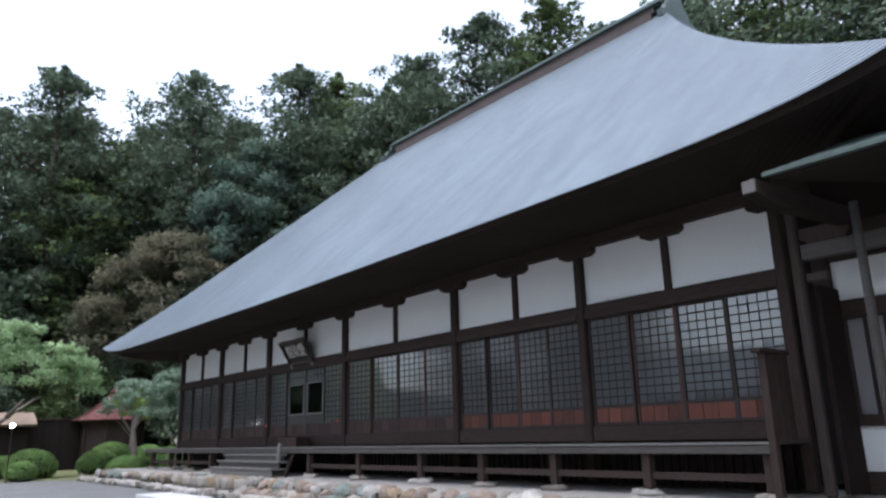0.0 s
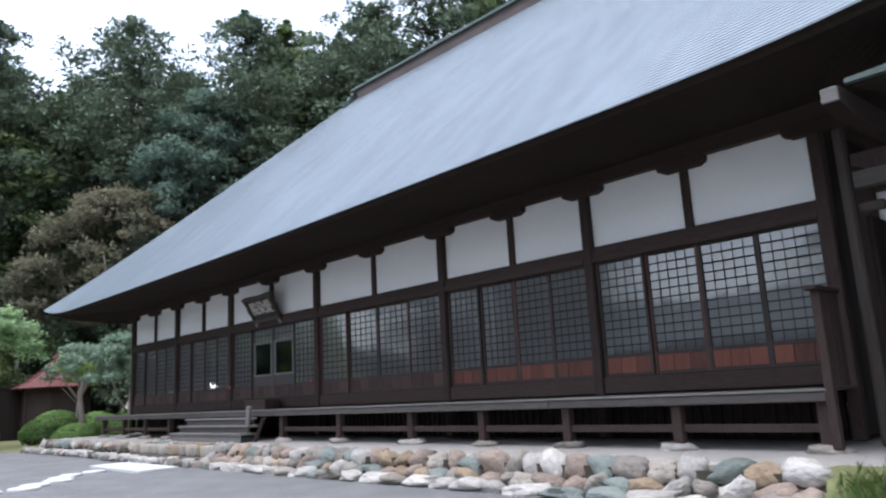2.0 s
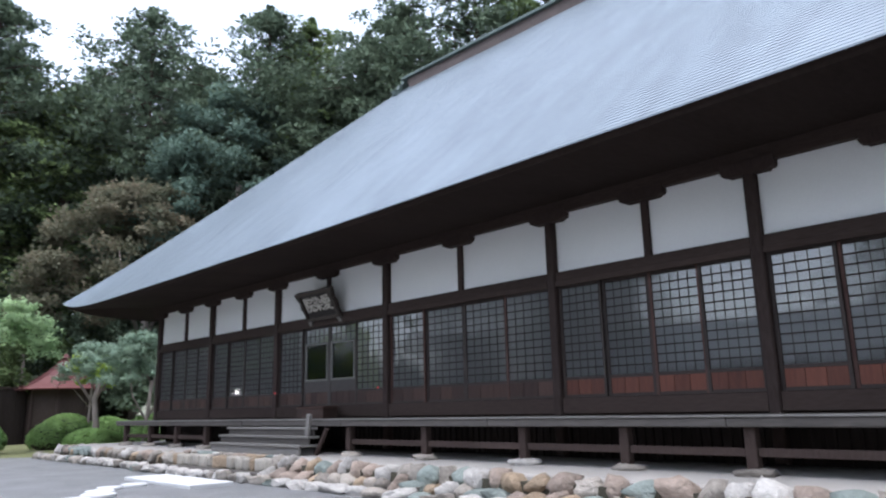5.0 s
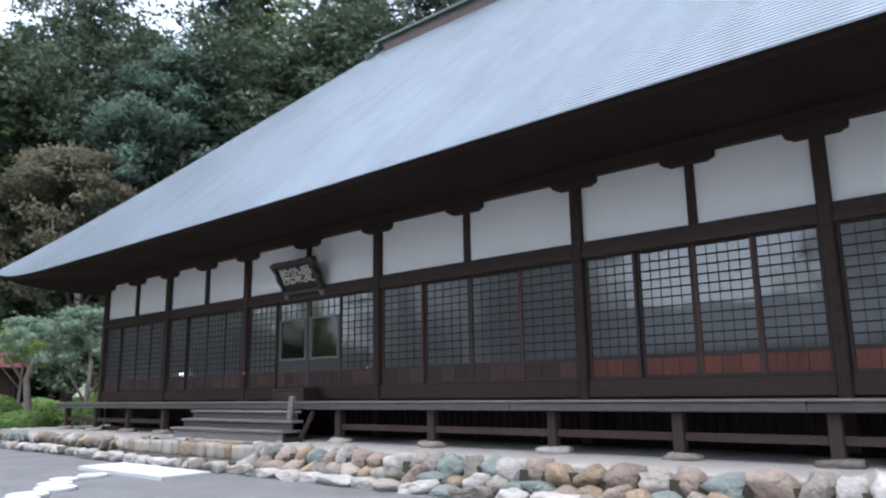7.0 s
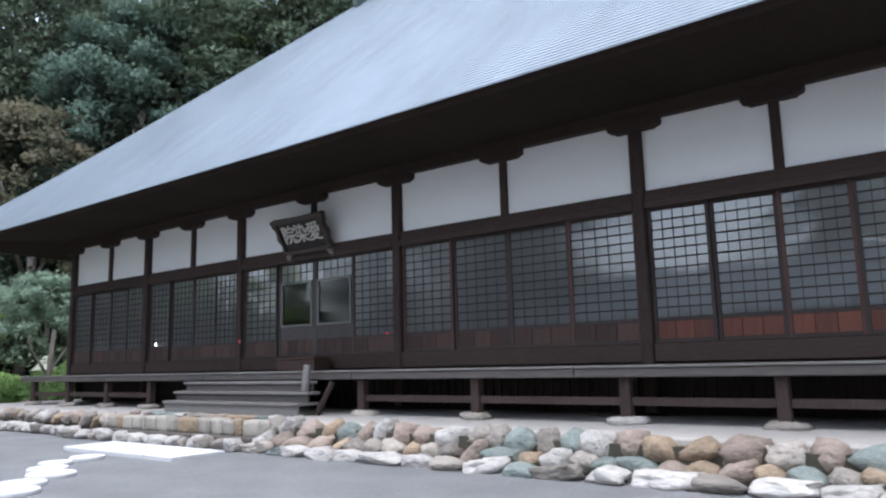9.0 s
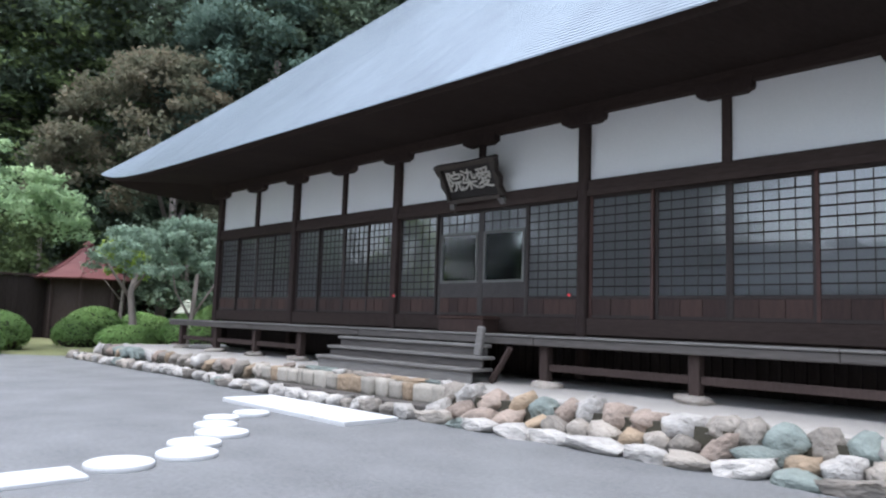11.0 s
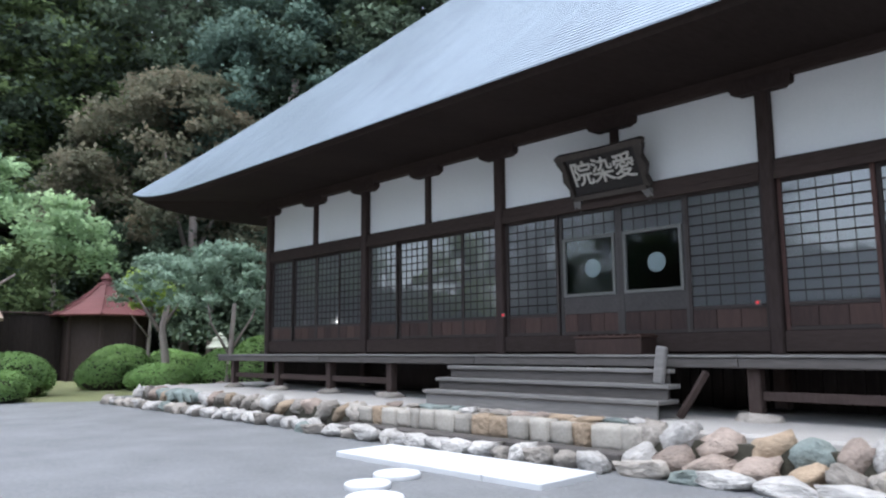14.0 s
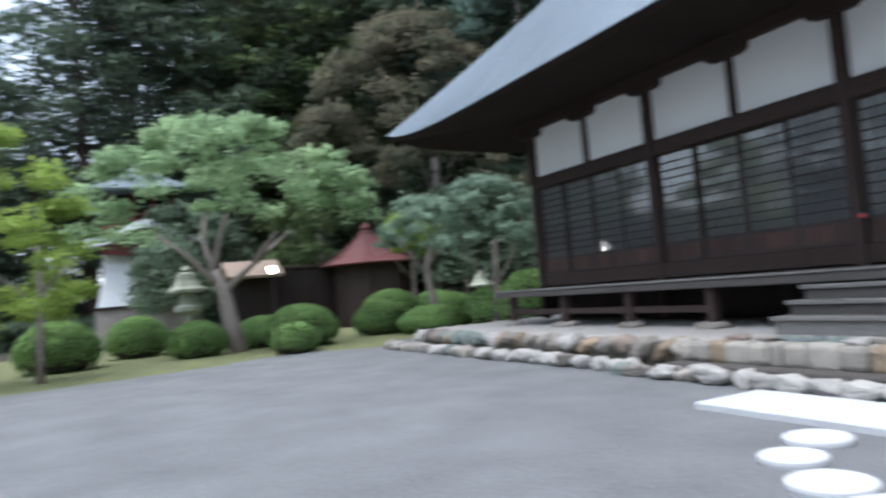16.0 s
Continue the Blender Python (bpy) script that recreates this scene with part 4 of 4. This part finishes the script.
def cedar(name, h, r, seed, leaf, label):
    """A tall conifer: a straight trunk, whorls of drooping limbs and tufts of hanging sprays."""
    rng = np.random.default_rng(seed)
    t = thing(name, label, "tree", "tall cedars behind the hall")
    bm = bmesh.new()
    n = 7
    tube(bm, [(0.15 * rng.normal() * k / n, 0.15 * rng.normal() * k / n, h * 0.98 * k / n) for k in range(n + 1)],
         [h * 0.012 * (1 - 0.93 * k / n) + 0.02 for k in range(n + 1)], 8)
    hubs, spread = [], []
    z = h * 0.16
    while z < h * 0.985:
        f = z / h
        rad = 1.2 * r * min(1.0, ((1 - f) * 3.4) ** 0.62 + 0.04) * (0.6 + 0.4 * min(1, f / 0.3)) * rng.uniform(0.8, 1.15)
        turn = rng.uniform(0, 2 * math.pi)
        count = int(rng.integers(4, 7))
        for b in range(count):
            a = turn + 2 * math.pi * b / count + rng.normal() * 0.3
            reach = rad * rng.uniform(0.6, 1.12)
            tip = (reach * math.cos(a), reach * math.sin(a), z - reach * 0.2 + rng.normal() * 0.2)
            if b % 2:
                tube(bm, [(0, 0, z), (tip[0] * 0.55, tip[1] * 0.55, z + 0.03), tip], [0.05, 0.035, 0.012], 3)
            for q in np.linspace(0.4, 1.0, max(2, int(reach / 1.3))):
                big = 0.34 + 0.1 * min(2.5, reach) / 2.5 + rng.uniform(0, 0.14)
                hubs.append((tip[0] * q + rng.normal() * 0.12, tip[1] * q + rng.normal() * 0.12, z + (tip[2] - z) * q * q))
                spread.append(big * (1.0 if f < 0.9 else 0.75))
        z += h * 0.026 * rng.uniform(0.75, 1.3)
    for k in range(4):
        hubs.append((0, 0, h * (1.0 - 0.012 * k)))
        spread.append(0.12 + 0.05 * k)
    part("trunk", bm, M_CBARK, t)
    pts, out = clumps(rng, hubs, spread, 66, 0.62)
    sprays("crown", rng, pts, out, 0.155, leaf, t)
    return t


CEDARS = [cedar("cedar_tree", 28, 3.6, 1, L_CEDAR, "tall dark green cedar with ragged layered crown"),
          cedar("cedar_tree", 26, 3.9, 2, L_CEDAR, "tall dark green cedar with ragged layered crown"),
          cedar("cedar_tree", 30, 3.8, 3, L_CEDAR_Y, "tall cedar with yellowish green crown"),
          cedar("cedar_tree", 24, 4.2, 4, L_CEDAR, "broad dark green cedar")]
SPOTS = [(-33.5, -3.2, 26), (-29, -0.2, 28.5), (-31.9, 5.6, 25), (-24.8, 8.3, 29), (-27, 13.9, 27), (-19.8, 14.9, 29.5), (-20, 18.6, 30), (-12.9, 18.6, 26),
         (-11.5, 20.5, 28.3), (-6.8, 22.9, 30.6), (-3.3, 26.3, 31.5), (1.9, 25.4, 26), (5.5, 27, 27), (8.5, 24.9, 27), (12.7, 26.9, 27), (16.5, 28, 27), (21, 28, 27),
         (-33.3, -8.8, 26.6), (-34, 1.5, 27), (-37, 9, 29), (-31, 11, 28), (-24, 20, 30), (-16, 24, 30), (-9, 29, 31),
         (-1, 31, 30), (4, 32, 30), (25, 30, 26), (-40, 3, 30), (-36, 17, 30), (-29, 24, 31), (-27, 4, 22), (-22.5, 12, 23), (-16, 17.5, 23), (-9.5, 24, 24), (-23, 16, 24), (0, 28, 25), (-5, 27, 25), (10, 30, 25), (-30, 2.5, 22), (-38, -13.5, 16), (-36, -5.8, 25)]
crng = random.Random(9)
for k, (x, y, h) in enumerate(SPOTS):
    h *= 1.03
    src = CEDARS[k % 4]
    hs = (28, 26, 30, 24)[k % 4]
    m = pose(x, y, 0, 0, 0, crng.uniform(0, 360))
    if k < 4:
        src.scale = (1.36, 1.36, h / hs)
        src.location, src.rotation_euler = (x, y, 0), (0, 0, crng.uniform(0, 6))
    else:
        o = copy_thing(src, m)
        o.scale = (1.36, 1.36, h / hs)


def broad_tree(name, limbs, pads, leaf, label, seed, size=0.09, per=130, trunk=0.16, at=(0, 0, 0), flat=0.42, bark=None, group=""):
    """A trunk with bent limbs and a crown of separate leaf pads."""
    rng = np.random.default_rng(seed)
    t = thing(name, label, "tree", group, at=at)
    bm = bmesh.new()
    tube(bm, limbs[0], [trunk * (1.25 - 0.55 * k / (len(limbs[0]) - 1)) for k in range(len(limbs[0]))], 10)
    stem = part("trunk", bm, bark or M_BARK, t, smooth=True)
    for b in limbs[1:]:
        bm = bmesh.new()
        tube(bm, b, [trunk * 0.55 * (1 - 0.75 * k / (len(b) - 1)) for k in range(len(b))], 7)
        part("limb", bm, bark or M_BARK, stem, smooth=True)
    hubs = [p[:3] for p in pads]
    foliage("crown", rng, clumps(rng, hubs, [p[3] for p in pads], per, flat, 0.3), size, 0.35, 0.6, leaf, t)
    return t


def umbrella(rng, n, rx, ry, z0, z1, spread, cx=0, cy=0):
    out = []
    for _ in range(n):
        a, q = rng.uniform(0, 2 * math.pi), math.sqrt(rng.uniform(0, 1))
        top = z0 + (z1 - z0) * math.sqrt(max(0, 1 - q * q))
        z = top if rng.uniform() < 0.7 else z0 + (top - z0) * rng.uniform(0.1, 0.9)
        out.append((cx + rx * q * math.cos(a), cy + ry * q * math.sin(a), z, spread * rng.uniform(0.6, 1.2)))
    return out


urng = np.random.default_rng(21)
broad_tree("garden_tree", [[(0, 0, 0), (-.1, -.15, .9), (.05, -.3, 1.7), (-.1, -.5, 2.3)], [(-.05, -.35, 1.8), (.3, -1.2, 2.7), (.2, -2.0, 3.4)], [(-.1, -.5, 2.2), (-.2, -.3, 3.2), (0, .1, 4.4)],
                           [(.05, -.3, 1.7), (.2, .6, 2.5), (.3, 1.6, 3.3)], [(-.1, -.5, 2.3), (-1.2, -.6, 3.3), (-1.7, -.4, 4.2)], [(.2, .6, 2.5), (1.1, 1.0, 3.2)]],
           umbrella(urng, 84, 2.7, 3.9, 3.45, 6.4, 0.32), L_GARDEN, "wide spreading garden tree with light green pruned crown", 31, 0.085, 150, 0.21, (-7.5, -5.3, 0), 0.3)
broad_tree("garden_tree", [[(0, 0, 0), (.05, .1, .9), (-.05, 0, 1.9), (.1, .1, 2.6)], [(-.05, 0, 1.7), (-.2, -.6, 2.6), (-.3, -.9, 3.1)], [(0, .05, 2.0), (.4, .5, 2.9)]],
           umbrella(urng, 34, 1.1, 1.4, 2.4, 4.0, 0.19), L_GREYGREEN, "slender pruned garden tree with leaning pale trunk", 32, 0.07, 110, 0.12, (-6.6, 0.2, 0))
broad_tree("garden_tree", [[(0, 0, 0), (0, .1, .8), (.05, .1, 1.6), (0, .2, 2.6)], [(.05, .1, 1.2), (.2, .7, 2.2), (.3, 1.0, 3.2)], [(0, .1, 1.0), (-.3, -.4, 2.0), (-.3, -.6, 3.0)]],
           umbrella(urng, 48, 1.4, 1.6, 2.2, 4.4, 0.19), L_GREYGREEN, "grey-green pruned garden tree with several thin stems", 33, 0.07, 110, 0.09, (-5.4, 1.7, 0))
broad_tree("lime_maple", [[(0, 0, 0), (.05, .05, .9), (0, .1, 1.8), (.1, .1, 2.9)], [(0, .1, 1.6), (.3, -.7, 2.4)], [(0, .1, 1.9), (.1, .8, 2.6)]],
           umbrella(urng, 62, 1.5, 1.75, 1.2, 5.3, 0.28, 0, -0.7), L_LIME, "young maple with yellow-green leaves and thin trunk", 34, 0.07, 170, 0.07, (-4.4, -9.95, 0), 0.3)
broad_tree("lime_maple", [[(0, 0, 0), (.05, .05, .9), (0, .1, 1.8), (.1, .1, 2.9)], [(0, .1, 1.6), (.3, -.7, 2.4)]],
           umbrella(urng, 22, 0.9, 0.8, 2.4, 3.9, 0.2), L_LIME, "small yellow-green maple behind the pruned trees", 35, 0.07, 120, 0.06, (-9.5, 0.9, 0))
broad_tree("bronze_maple", [[(0, 0, 0), (.2, .2, 3), (0, .4, 6), (.2, .3, 9)], [(0, .4, 5), (1.8, -1.5, 8), (2.5, -2.2, 10)], [(0, .4, 5.5), (-.5, 2.0, 8.5), (-.6, 3.4, 10.5)]],
           umbrella(urng, 210, 5.0, 6.2, 5.0, 14.4, 0.55), L_MAPLE, "broad maple turning bronze before the dark cedars", 36, 0.13, 150, 0.24, (-18.5, 6.2, 0), 0.28)
broad_tree("blue_green_tree", [[(0, 0, 0), (.2, .2, 5), (0, .4, 10), (.2, .3, 16)], [(0, .4, 9), (2.5, -1.5, 14)], [(0, .4, 9.5), (-1.5, 2.5, 15)]],
           umbrella(urng, 150, 5.2, 5.6, 8, 22, 0.62), L_BLUE, "tall rounded broadleaf tree with blue-green crown", 37, 0.15, 200, 0.3, (-18.5, 11.8, 0), 0.55)
for k, (x, y, s) in enumerate(((-19, 0.5, 1.0), (-20, 4, 1.1), (-15.5, 6, 0.9), (-10, 13, 1.0), (-21, 8, 1.3), (-6, 17, 1.2), (-20, -5, 0.9), (-17, 9.5, 1.1), (-14, 14, 1.2), (-13, 9, 0.8), (-24, -20, 0.9), (-28, -24, 0.75), (-31, -18, 0.9), (-19, -26, 0.75), (-14, -29, 1.0))):
    broad_tree("undergrowth_tree", [[(0, 0, 0), (.1, .1, 1.5), (0, .2, 3), (.1, .1, 4.5)], [(0, .2, 2.5), (.8, -.9, 4)]],
               umbrella(urng, 46, 2.6 * s, 2.9 * s, 1.6, 6.2 * s, 0.5), L_CEDAR_Y if k == 0 else L_CEDAR, "dark understorey tree at the forest edge", 50 + k, 0.12, 150, 0.12, (x, y, 0), 0.5, group="understorey trees")

# mossy bank at the end of the wall
bm = bmesh.new()
brng = random.Random(5)
rows = [[bm.verts.new((23.75 + 0.3 * i + brng.uniform(-.08, .08), y + brng.uniform(-.05, .05), z + (brng.uniform(-.03, .03) if z > 0 else 0)))
         for i in range(21)] for y, z in ((-3.15, -0.02), (-2.9, 0.07), (-2.65, 0.2), (-2.4, 0.37), (-2.3, 0.41))]
for a, b in zip(rows, rows[1:]):
    for i in range(20):
        bm.faces.new((a[i], a[i + 1], b[i + 1], b[i]))
tagged(part("grass_bank", bm, M_MOSS, smooth=True), "mossy earth bank beside the stone wall", "bank", kind="structure")

# grass at the foot of the wall near the annex
rng = np.random.default_rng(77)
n = 12000
base = np.stack([rng.uniform(23.6, 29, n), rng.uniform(-3.15, -2.35, n), np.zeros(n)], 1)
base[:, 2] = np.clip((base[:, 1] + 3.1) * 0.5, 0, 0.38)
keep = (base[:, 0] - 23.85) > np.abs(rng.normal(0, 0.25, n))
base = base[keep]
n = len(base)
lean = rng.normal(size=(n, 3)) * 0.06
tips = base + lean + np.stack([np.zeros(n), np.zeros(n), rng.uniform(0.02, 0.065, n)], 1)
side = np.stack([rng.normal(size=n), rng.normal(size=n), np.zeros(n)], 1) * 0.008
gr = new("grass", quads_mesh("grass", np.stack([base - side, base + side, tips + side * .2, tips - side * .2], 1), L_GRASS))
tagged(gr, "rough green grass tuft along the stone wall", "grass", kind="stuff")


# ---- garden buildings and stonework ----
def lantern(x, y, s, slim, label):
    t = thing("stone_lantern", label, "stone lantern", "stone lanterns", at=(x, y, 0))
    for name, outline, sides in (("foot", [(.42, 0), (.42, .14), (.3, .24), (.2, .28)], 6), ("shaft", [(.17, .28), (.15, .6), (.17, .9)], 12),
                                 ("platform", [(.2, .9), (.4, 1.0), (.42, 1.1), (.32, 1.16)], 6), ("fire_box", [(.27, 1.16), (.26, 1.46)], 6),
                                 ("cap", [(.3, 1.44), (.57, 1.46), (.58, 1.53), (.44, 1.6), (.33, 1.75), (.3, 1.9), (.14, 1.96)], 6),
                                 ("finial", [(.1, 1.96), (.16, 2.01), (.1, 2.07), (.02, 2.12)], 12)):
        bm = bmesh.new()
        lathe(bm, [(r * s * slim, z * s) for r, z in outline], sides, 0.4)
        part(name, bm, M_LANTERN, t)


lantern(-10.8, -6.18, 1.27, 0.76, "mossy carved stone lantern among clipped bushes")
lantern(-8.8, 3.2, 0.85, 1.0, "small grey stone lantern behind the veranda")

hut = thing("garden_hut", "dark timber hut with red pyramid roof", "hut", at=(-16.3, 1.9, 0))
bm = bmesh.new()
lathe(bm, [(1.62, 0), (1.62, 2.7)], 8, 0.39)
part("hut_wall", bm, M_BARNWALL, hut)
for k in range(8):
    a = math.pi / 4 * k + 0.39
    bar("hut_post", 1.66 * math.cos(a) - .06, 1.66 * math.cos(a) + .06, 1.66 * math.sin(a) - .06, 1.66 * math.sin(a) + .06, 0, 2.68, M_WOOD, hut)
bm = bmesh.new()
lathe(bm, [(1.7, 2.6), (2.2, 2.56), (2.24, 2.62), (1.65, 2.88), (1.05, 3.25), (0.55, 3.65), (0.33, 3.88)], 8, 0.39)
hut_roof = part("hut_roof", bm, M_ROOFRED, hut, "dull red sheet roof")
for k in range(8):
    a = math.pi / 4 * k + 0.39
    bm = bmesh.new()
    tube(bm, [(r * math.cos(a), r * math.sin(a), z + 0.02) for r, z in ((2.24, 2.62), (1.65, 2.88), (1.05, 3.25), (0.55, 3.65), (0.33, 3.88))], [0.035] * 5, 5)
    part("roof_hip", bm, M_ROOFRED, hut_roof)
bm = bmesh.new()
lathe(bm, [(0.36, 3.88), (0.34, 3.98), (0.2, 4.02), (0.2, 4.1), (0.26, 4.16), (0.03, 4.42)], 12)
part("hut_finial", bm, M_ROOFRED, hut_roof)

M_THATCH = shade("pale_brown_thatch", (0.27, 0.2, 0.155), 0.95, grain=30, stretch=(1, 1, 0.3), spread=0.35, bump=0.5, bump_scale=40)
shed = thing("garden_shed", "small dark shed with pale brown thatch roof", "shed", at=(-16.6, -3.05, 0))
bar("shed_wall", -0.8, 0.8, -0.75, 0.75, 0, 2.35, M_DARKWALL, shed)
bm = bmesh.new()
for sgn in (-1, 1):
    box(bm, 0, 1.35, -1.1, 1.05, 0, 0.12, Matrix.Translation((0, 0, 2.95)) @ Matrix.Rotation(radians(28 if sgn > 0 else 152), 4, "Y"))
part("shed_roof", bm, M_THATCH, shed, "pale brown thatch roof")
fence = thing("board_fence", "dark tall board fence beside the hut", "fence")
for k in range(12):
    bar("fence_board", -16.5 + 0.012 * (k % 2), -16.44, -2.2 + k * 0.21, -1.996 + k * 0.21, 0, 2.62 + 0.015 * (k % 3), M_DARKWALL, fence, r=0.004)
bar("fence_cap", -16.56, -16.36, -2.25, 0.35, 2.655, 2.73, M_WOOD, fence, r=0.01)

gl = thing("garden_lamp", "lit white globe lamp on a post", "lamp", at=(-4.3, -4.95, 0))
bm = bmesh.new()
tube(bm, [(0, 0, 0), (0, 0, 1.98)], [0.018, 0.015], 8)
part("lamp_post", bm, M_WOOD, gl)
bm = bmesh.new()
bmesh.ops.create_uvsphere(bm, u_segments=16, v_segments=10, radius=0.09)
bmesh.ops.translate(bm, verts=bm.verts, vec=(0, 0, 2.08))
part("lamp_globe", bm, lamp_glow("lit_white_glass", (1.0, 0.93, 0.85), 8.0), gl, "glowing white glass globe", True)

gate = thing("bell_tower", "bell tower with white skirt, red balcony and blue-grey roof", "bell tower", at=(-22.8, -6.6, 0))
bar("plinth", -2.1, 2.1, -2.15, 2.15, 0, 1.6, M_STONE, gate, "grey stone plinth")
bm = bmesh.new()
lathe(bm, [(2.95, 1.6), (2.65, 2.4), (2.4, 3.2), (2.3, 4.5)], 4, math.pi / 4)
part("white_skirt", bm, M_PLASTER, gate, "flared white plaster skirt wall")
bar("foot_rail", 2.05, 2.2, -2.1, 2.1, 1.602, 1.72, M_WOOD, gate, r=0.01)


def wave(y):
    """Height of the curved gable over the tower's front."""
    return 4.28 + 0.72 * 0.5 * (1 + math.cos(math.pi * min(1.0, abs(y) / 1.9)))


bm = bmesh.new()
ys = [-2.4 + 0.2 * k for k in range(25)]
rim = [[bm.verts.new((x, y, wave(y) + z)) for y in ys] for x, z in ((1.5, 0.0), (1.5, 0.32), (2.75, 0.32), (2.75, 0.0))]
for a, b in zip(rim, rim[1:] + rim[:1]):
    for k in range(len(ys) - 1):
        bm.faces.new((a[k], b[k], b[k + 1], a[k + 1]))
for k in (0, -1):
    bm.faces.new([r[k] for r in rim])
part("curved_gable", bm, M_PLASTER, gate, "white curved gable over the skirt")
bm = bmesh.new()
low, top = [bm.verts.new((2.3, y, 3.75 + 0.12 * abs(y))) for y in ys[3:-3]], [bm.verts.new((2.3, y, wave(y) + 0.02)) for y in ys[3:-3]]
back = [[bm.verts.new((v.co.x - 0.2, v.co.y, v.co.z)) for v in row] for row in (low, top)]
for a, b in ((low, top), (top, back[1]), (back[1], back[0]), (back[0], low)):
    for k in range(len(low) - 1):
        bm.faces.new((a[k], a[k + 1], b[k + 1], b[k]))
part("gable_board", bm, M_VERMIL, gate, "dark red board under the curved gable")
balcony = bar("balcony", -1.7, 2.0, -1.7, 1.7, 5.002, 5.2, M_VERMIL, gate, "dark vermilion balcony")
for k in range(9):
    bar("balcony_post", 1.86, 1.94, -1.66 + k * 0.4, -1.58 + k * 0.4, 5.202, 5.62, M_VERMIL, balcony, r=0.004)
for z in (5.4, 5.64):
    bar("balcony_rail", 1.86, 1.96, -1.7, 1.7, z, z + 0.06, M_VERMIL, balcony, r=0.006)
for y in (-1.3, -0.45, 0.45, 1.3):
    bar("tower_post", 1.2, 1.38, y - 0.09, y + 0.09, 5.202, 6.6, M_VERMIL, gate, r=0.01)
bar("upper_room", -1.3, 1.15, -1.3, 1.3, 5.202, 6.6, M_DARKWALL, gate, r=0.01)
bm = bmesh.new()
lathe(bm, [(3.0, 6.62), (4.05, 6.58), (4.15, 6.68), (2.6, 7.0), (1.5, 7.4), (0.7, 7.85), (0.35, 8.05)], 4, math.pi / 4)
tower_roof = part("tower_roof", bm, M_GATEROOF, gate, "curved blue-grey roof")
bm = bmesh.new()
lathe(bm, [(0.3, 8.05), (0.34, 8.12), (0.12, 8.2), (0.2, 8.3), (0.03, 8.5)], 10)
part("tower_finial", bm, M_GATEROOF, tower_roof)
broad_tree("camellia", [[(0, 0, 0), (.05, .05, .8), (0, .1, 1.6), (.1, .1, 2.4)], [(0, .05, 1.0), (.3, -.6, 2.0)], [(0, .1, 1.3), (.1, .7, 2.2)]],
           umbrella(urng, 46, 1.2, 1.2, 1.3, 3.7, 0.28), L_CEDAR, "dense dark green camellia before the white tower", 38, 0.08, 130, 0.08, (-13.8, -6.35, 0), 0.6)

# ---- across the forecourt: what the window glass mirrors ----
store = thing("outbuilding", "long low dark boarded outbuilding with dark tiled roof", "outbuilding", at=(8, -31, 0))
bar("store_wall", -11, 11, -3, 3, 0, 3.4, M_DARKWALL, store, r=0.02)
bm = bmesh.new()
for s in (1, -1):
    q = [bm.verts.new(p) for p in ((-11.8, s * 4, 3.3), (11.8, s * 4, 3.3), (11.8, 0, 6.0), (-11.8, 0, 6.0))]
    bm.faces.new(q)
part("store_roof", bm, M_GATEROOF, store)
for k, (x, y, h) in enumerate(((-3, -31, 17), (-8, -34, 18), (-5.5, -28, 15), (13, -41, 18), (21, -38, 14), (28, -35, 19), (36, -28, 20), (44, -20, 22), (46, -8, 24), (45, 6, 24), (-11.5, -25, 13), (-21, -24, 5), (-26, -20, 10), (-14, -40, 8), (-19, -33, 4.5), (-24, -29, 5), (-29, -27, 6), (-32, -16, 11), (-30, -21, 11))):
    o = copy_thing(CEDARS[k % 4], pose(x, y, 0, 0, 0, 40 * k))
    o.scale = (1.1, 1.1, h / (28, 26, 30, 24)[k % 4])
    tagged(o, group="trees across the forecourt")

# ---- wooded bank that closes the view behind the trees ----
rng = np.random.default_rng(91)
n = 42000
ang = rng.uniform(radians(60), radians(225), n)
rad = rng.uniform(44, 52, n)
hts = rng.uniform(0, 1, n) ** 1.2 * (11 + 3 * np.sin(ang * 9) + 2 * np.sin(ang * 23))
inner = rng.uniform(0, 1, n) < 0.3
rad = np.where(inner, rng.uniform(35, 39, n), rad)
hts = np.where(inner, rng.uniform(0, 4.2, n), hts)
hts = np.where(ang > radians(181), hts * 0.3, hts)
pts = np.stack([8 + rad * np.cos(ang), -4 + rad * np.sin(ang), hts], 1)
bank = new("wooded_bank", quads_mesh("wooded_bank", blades(rng, pts, 0.55, 0.3, 0.6), L_CEDAR))
tagged(bank, "dark dense woodland behind the tall cedars", "woodland", kind="stuff")
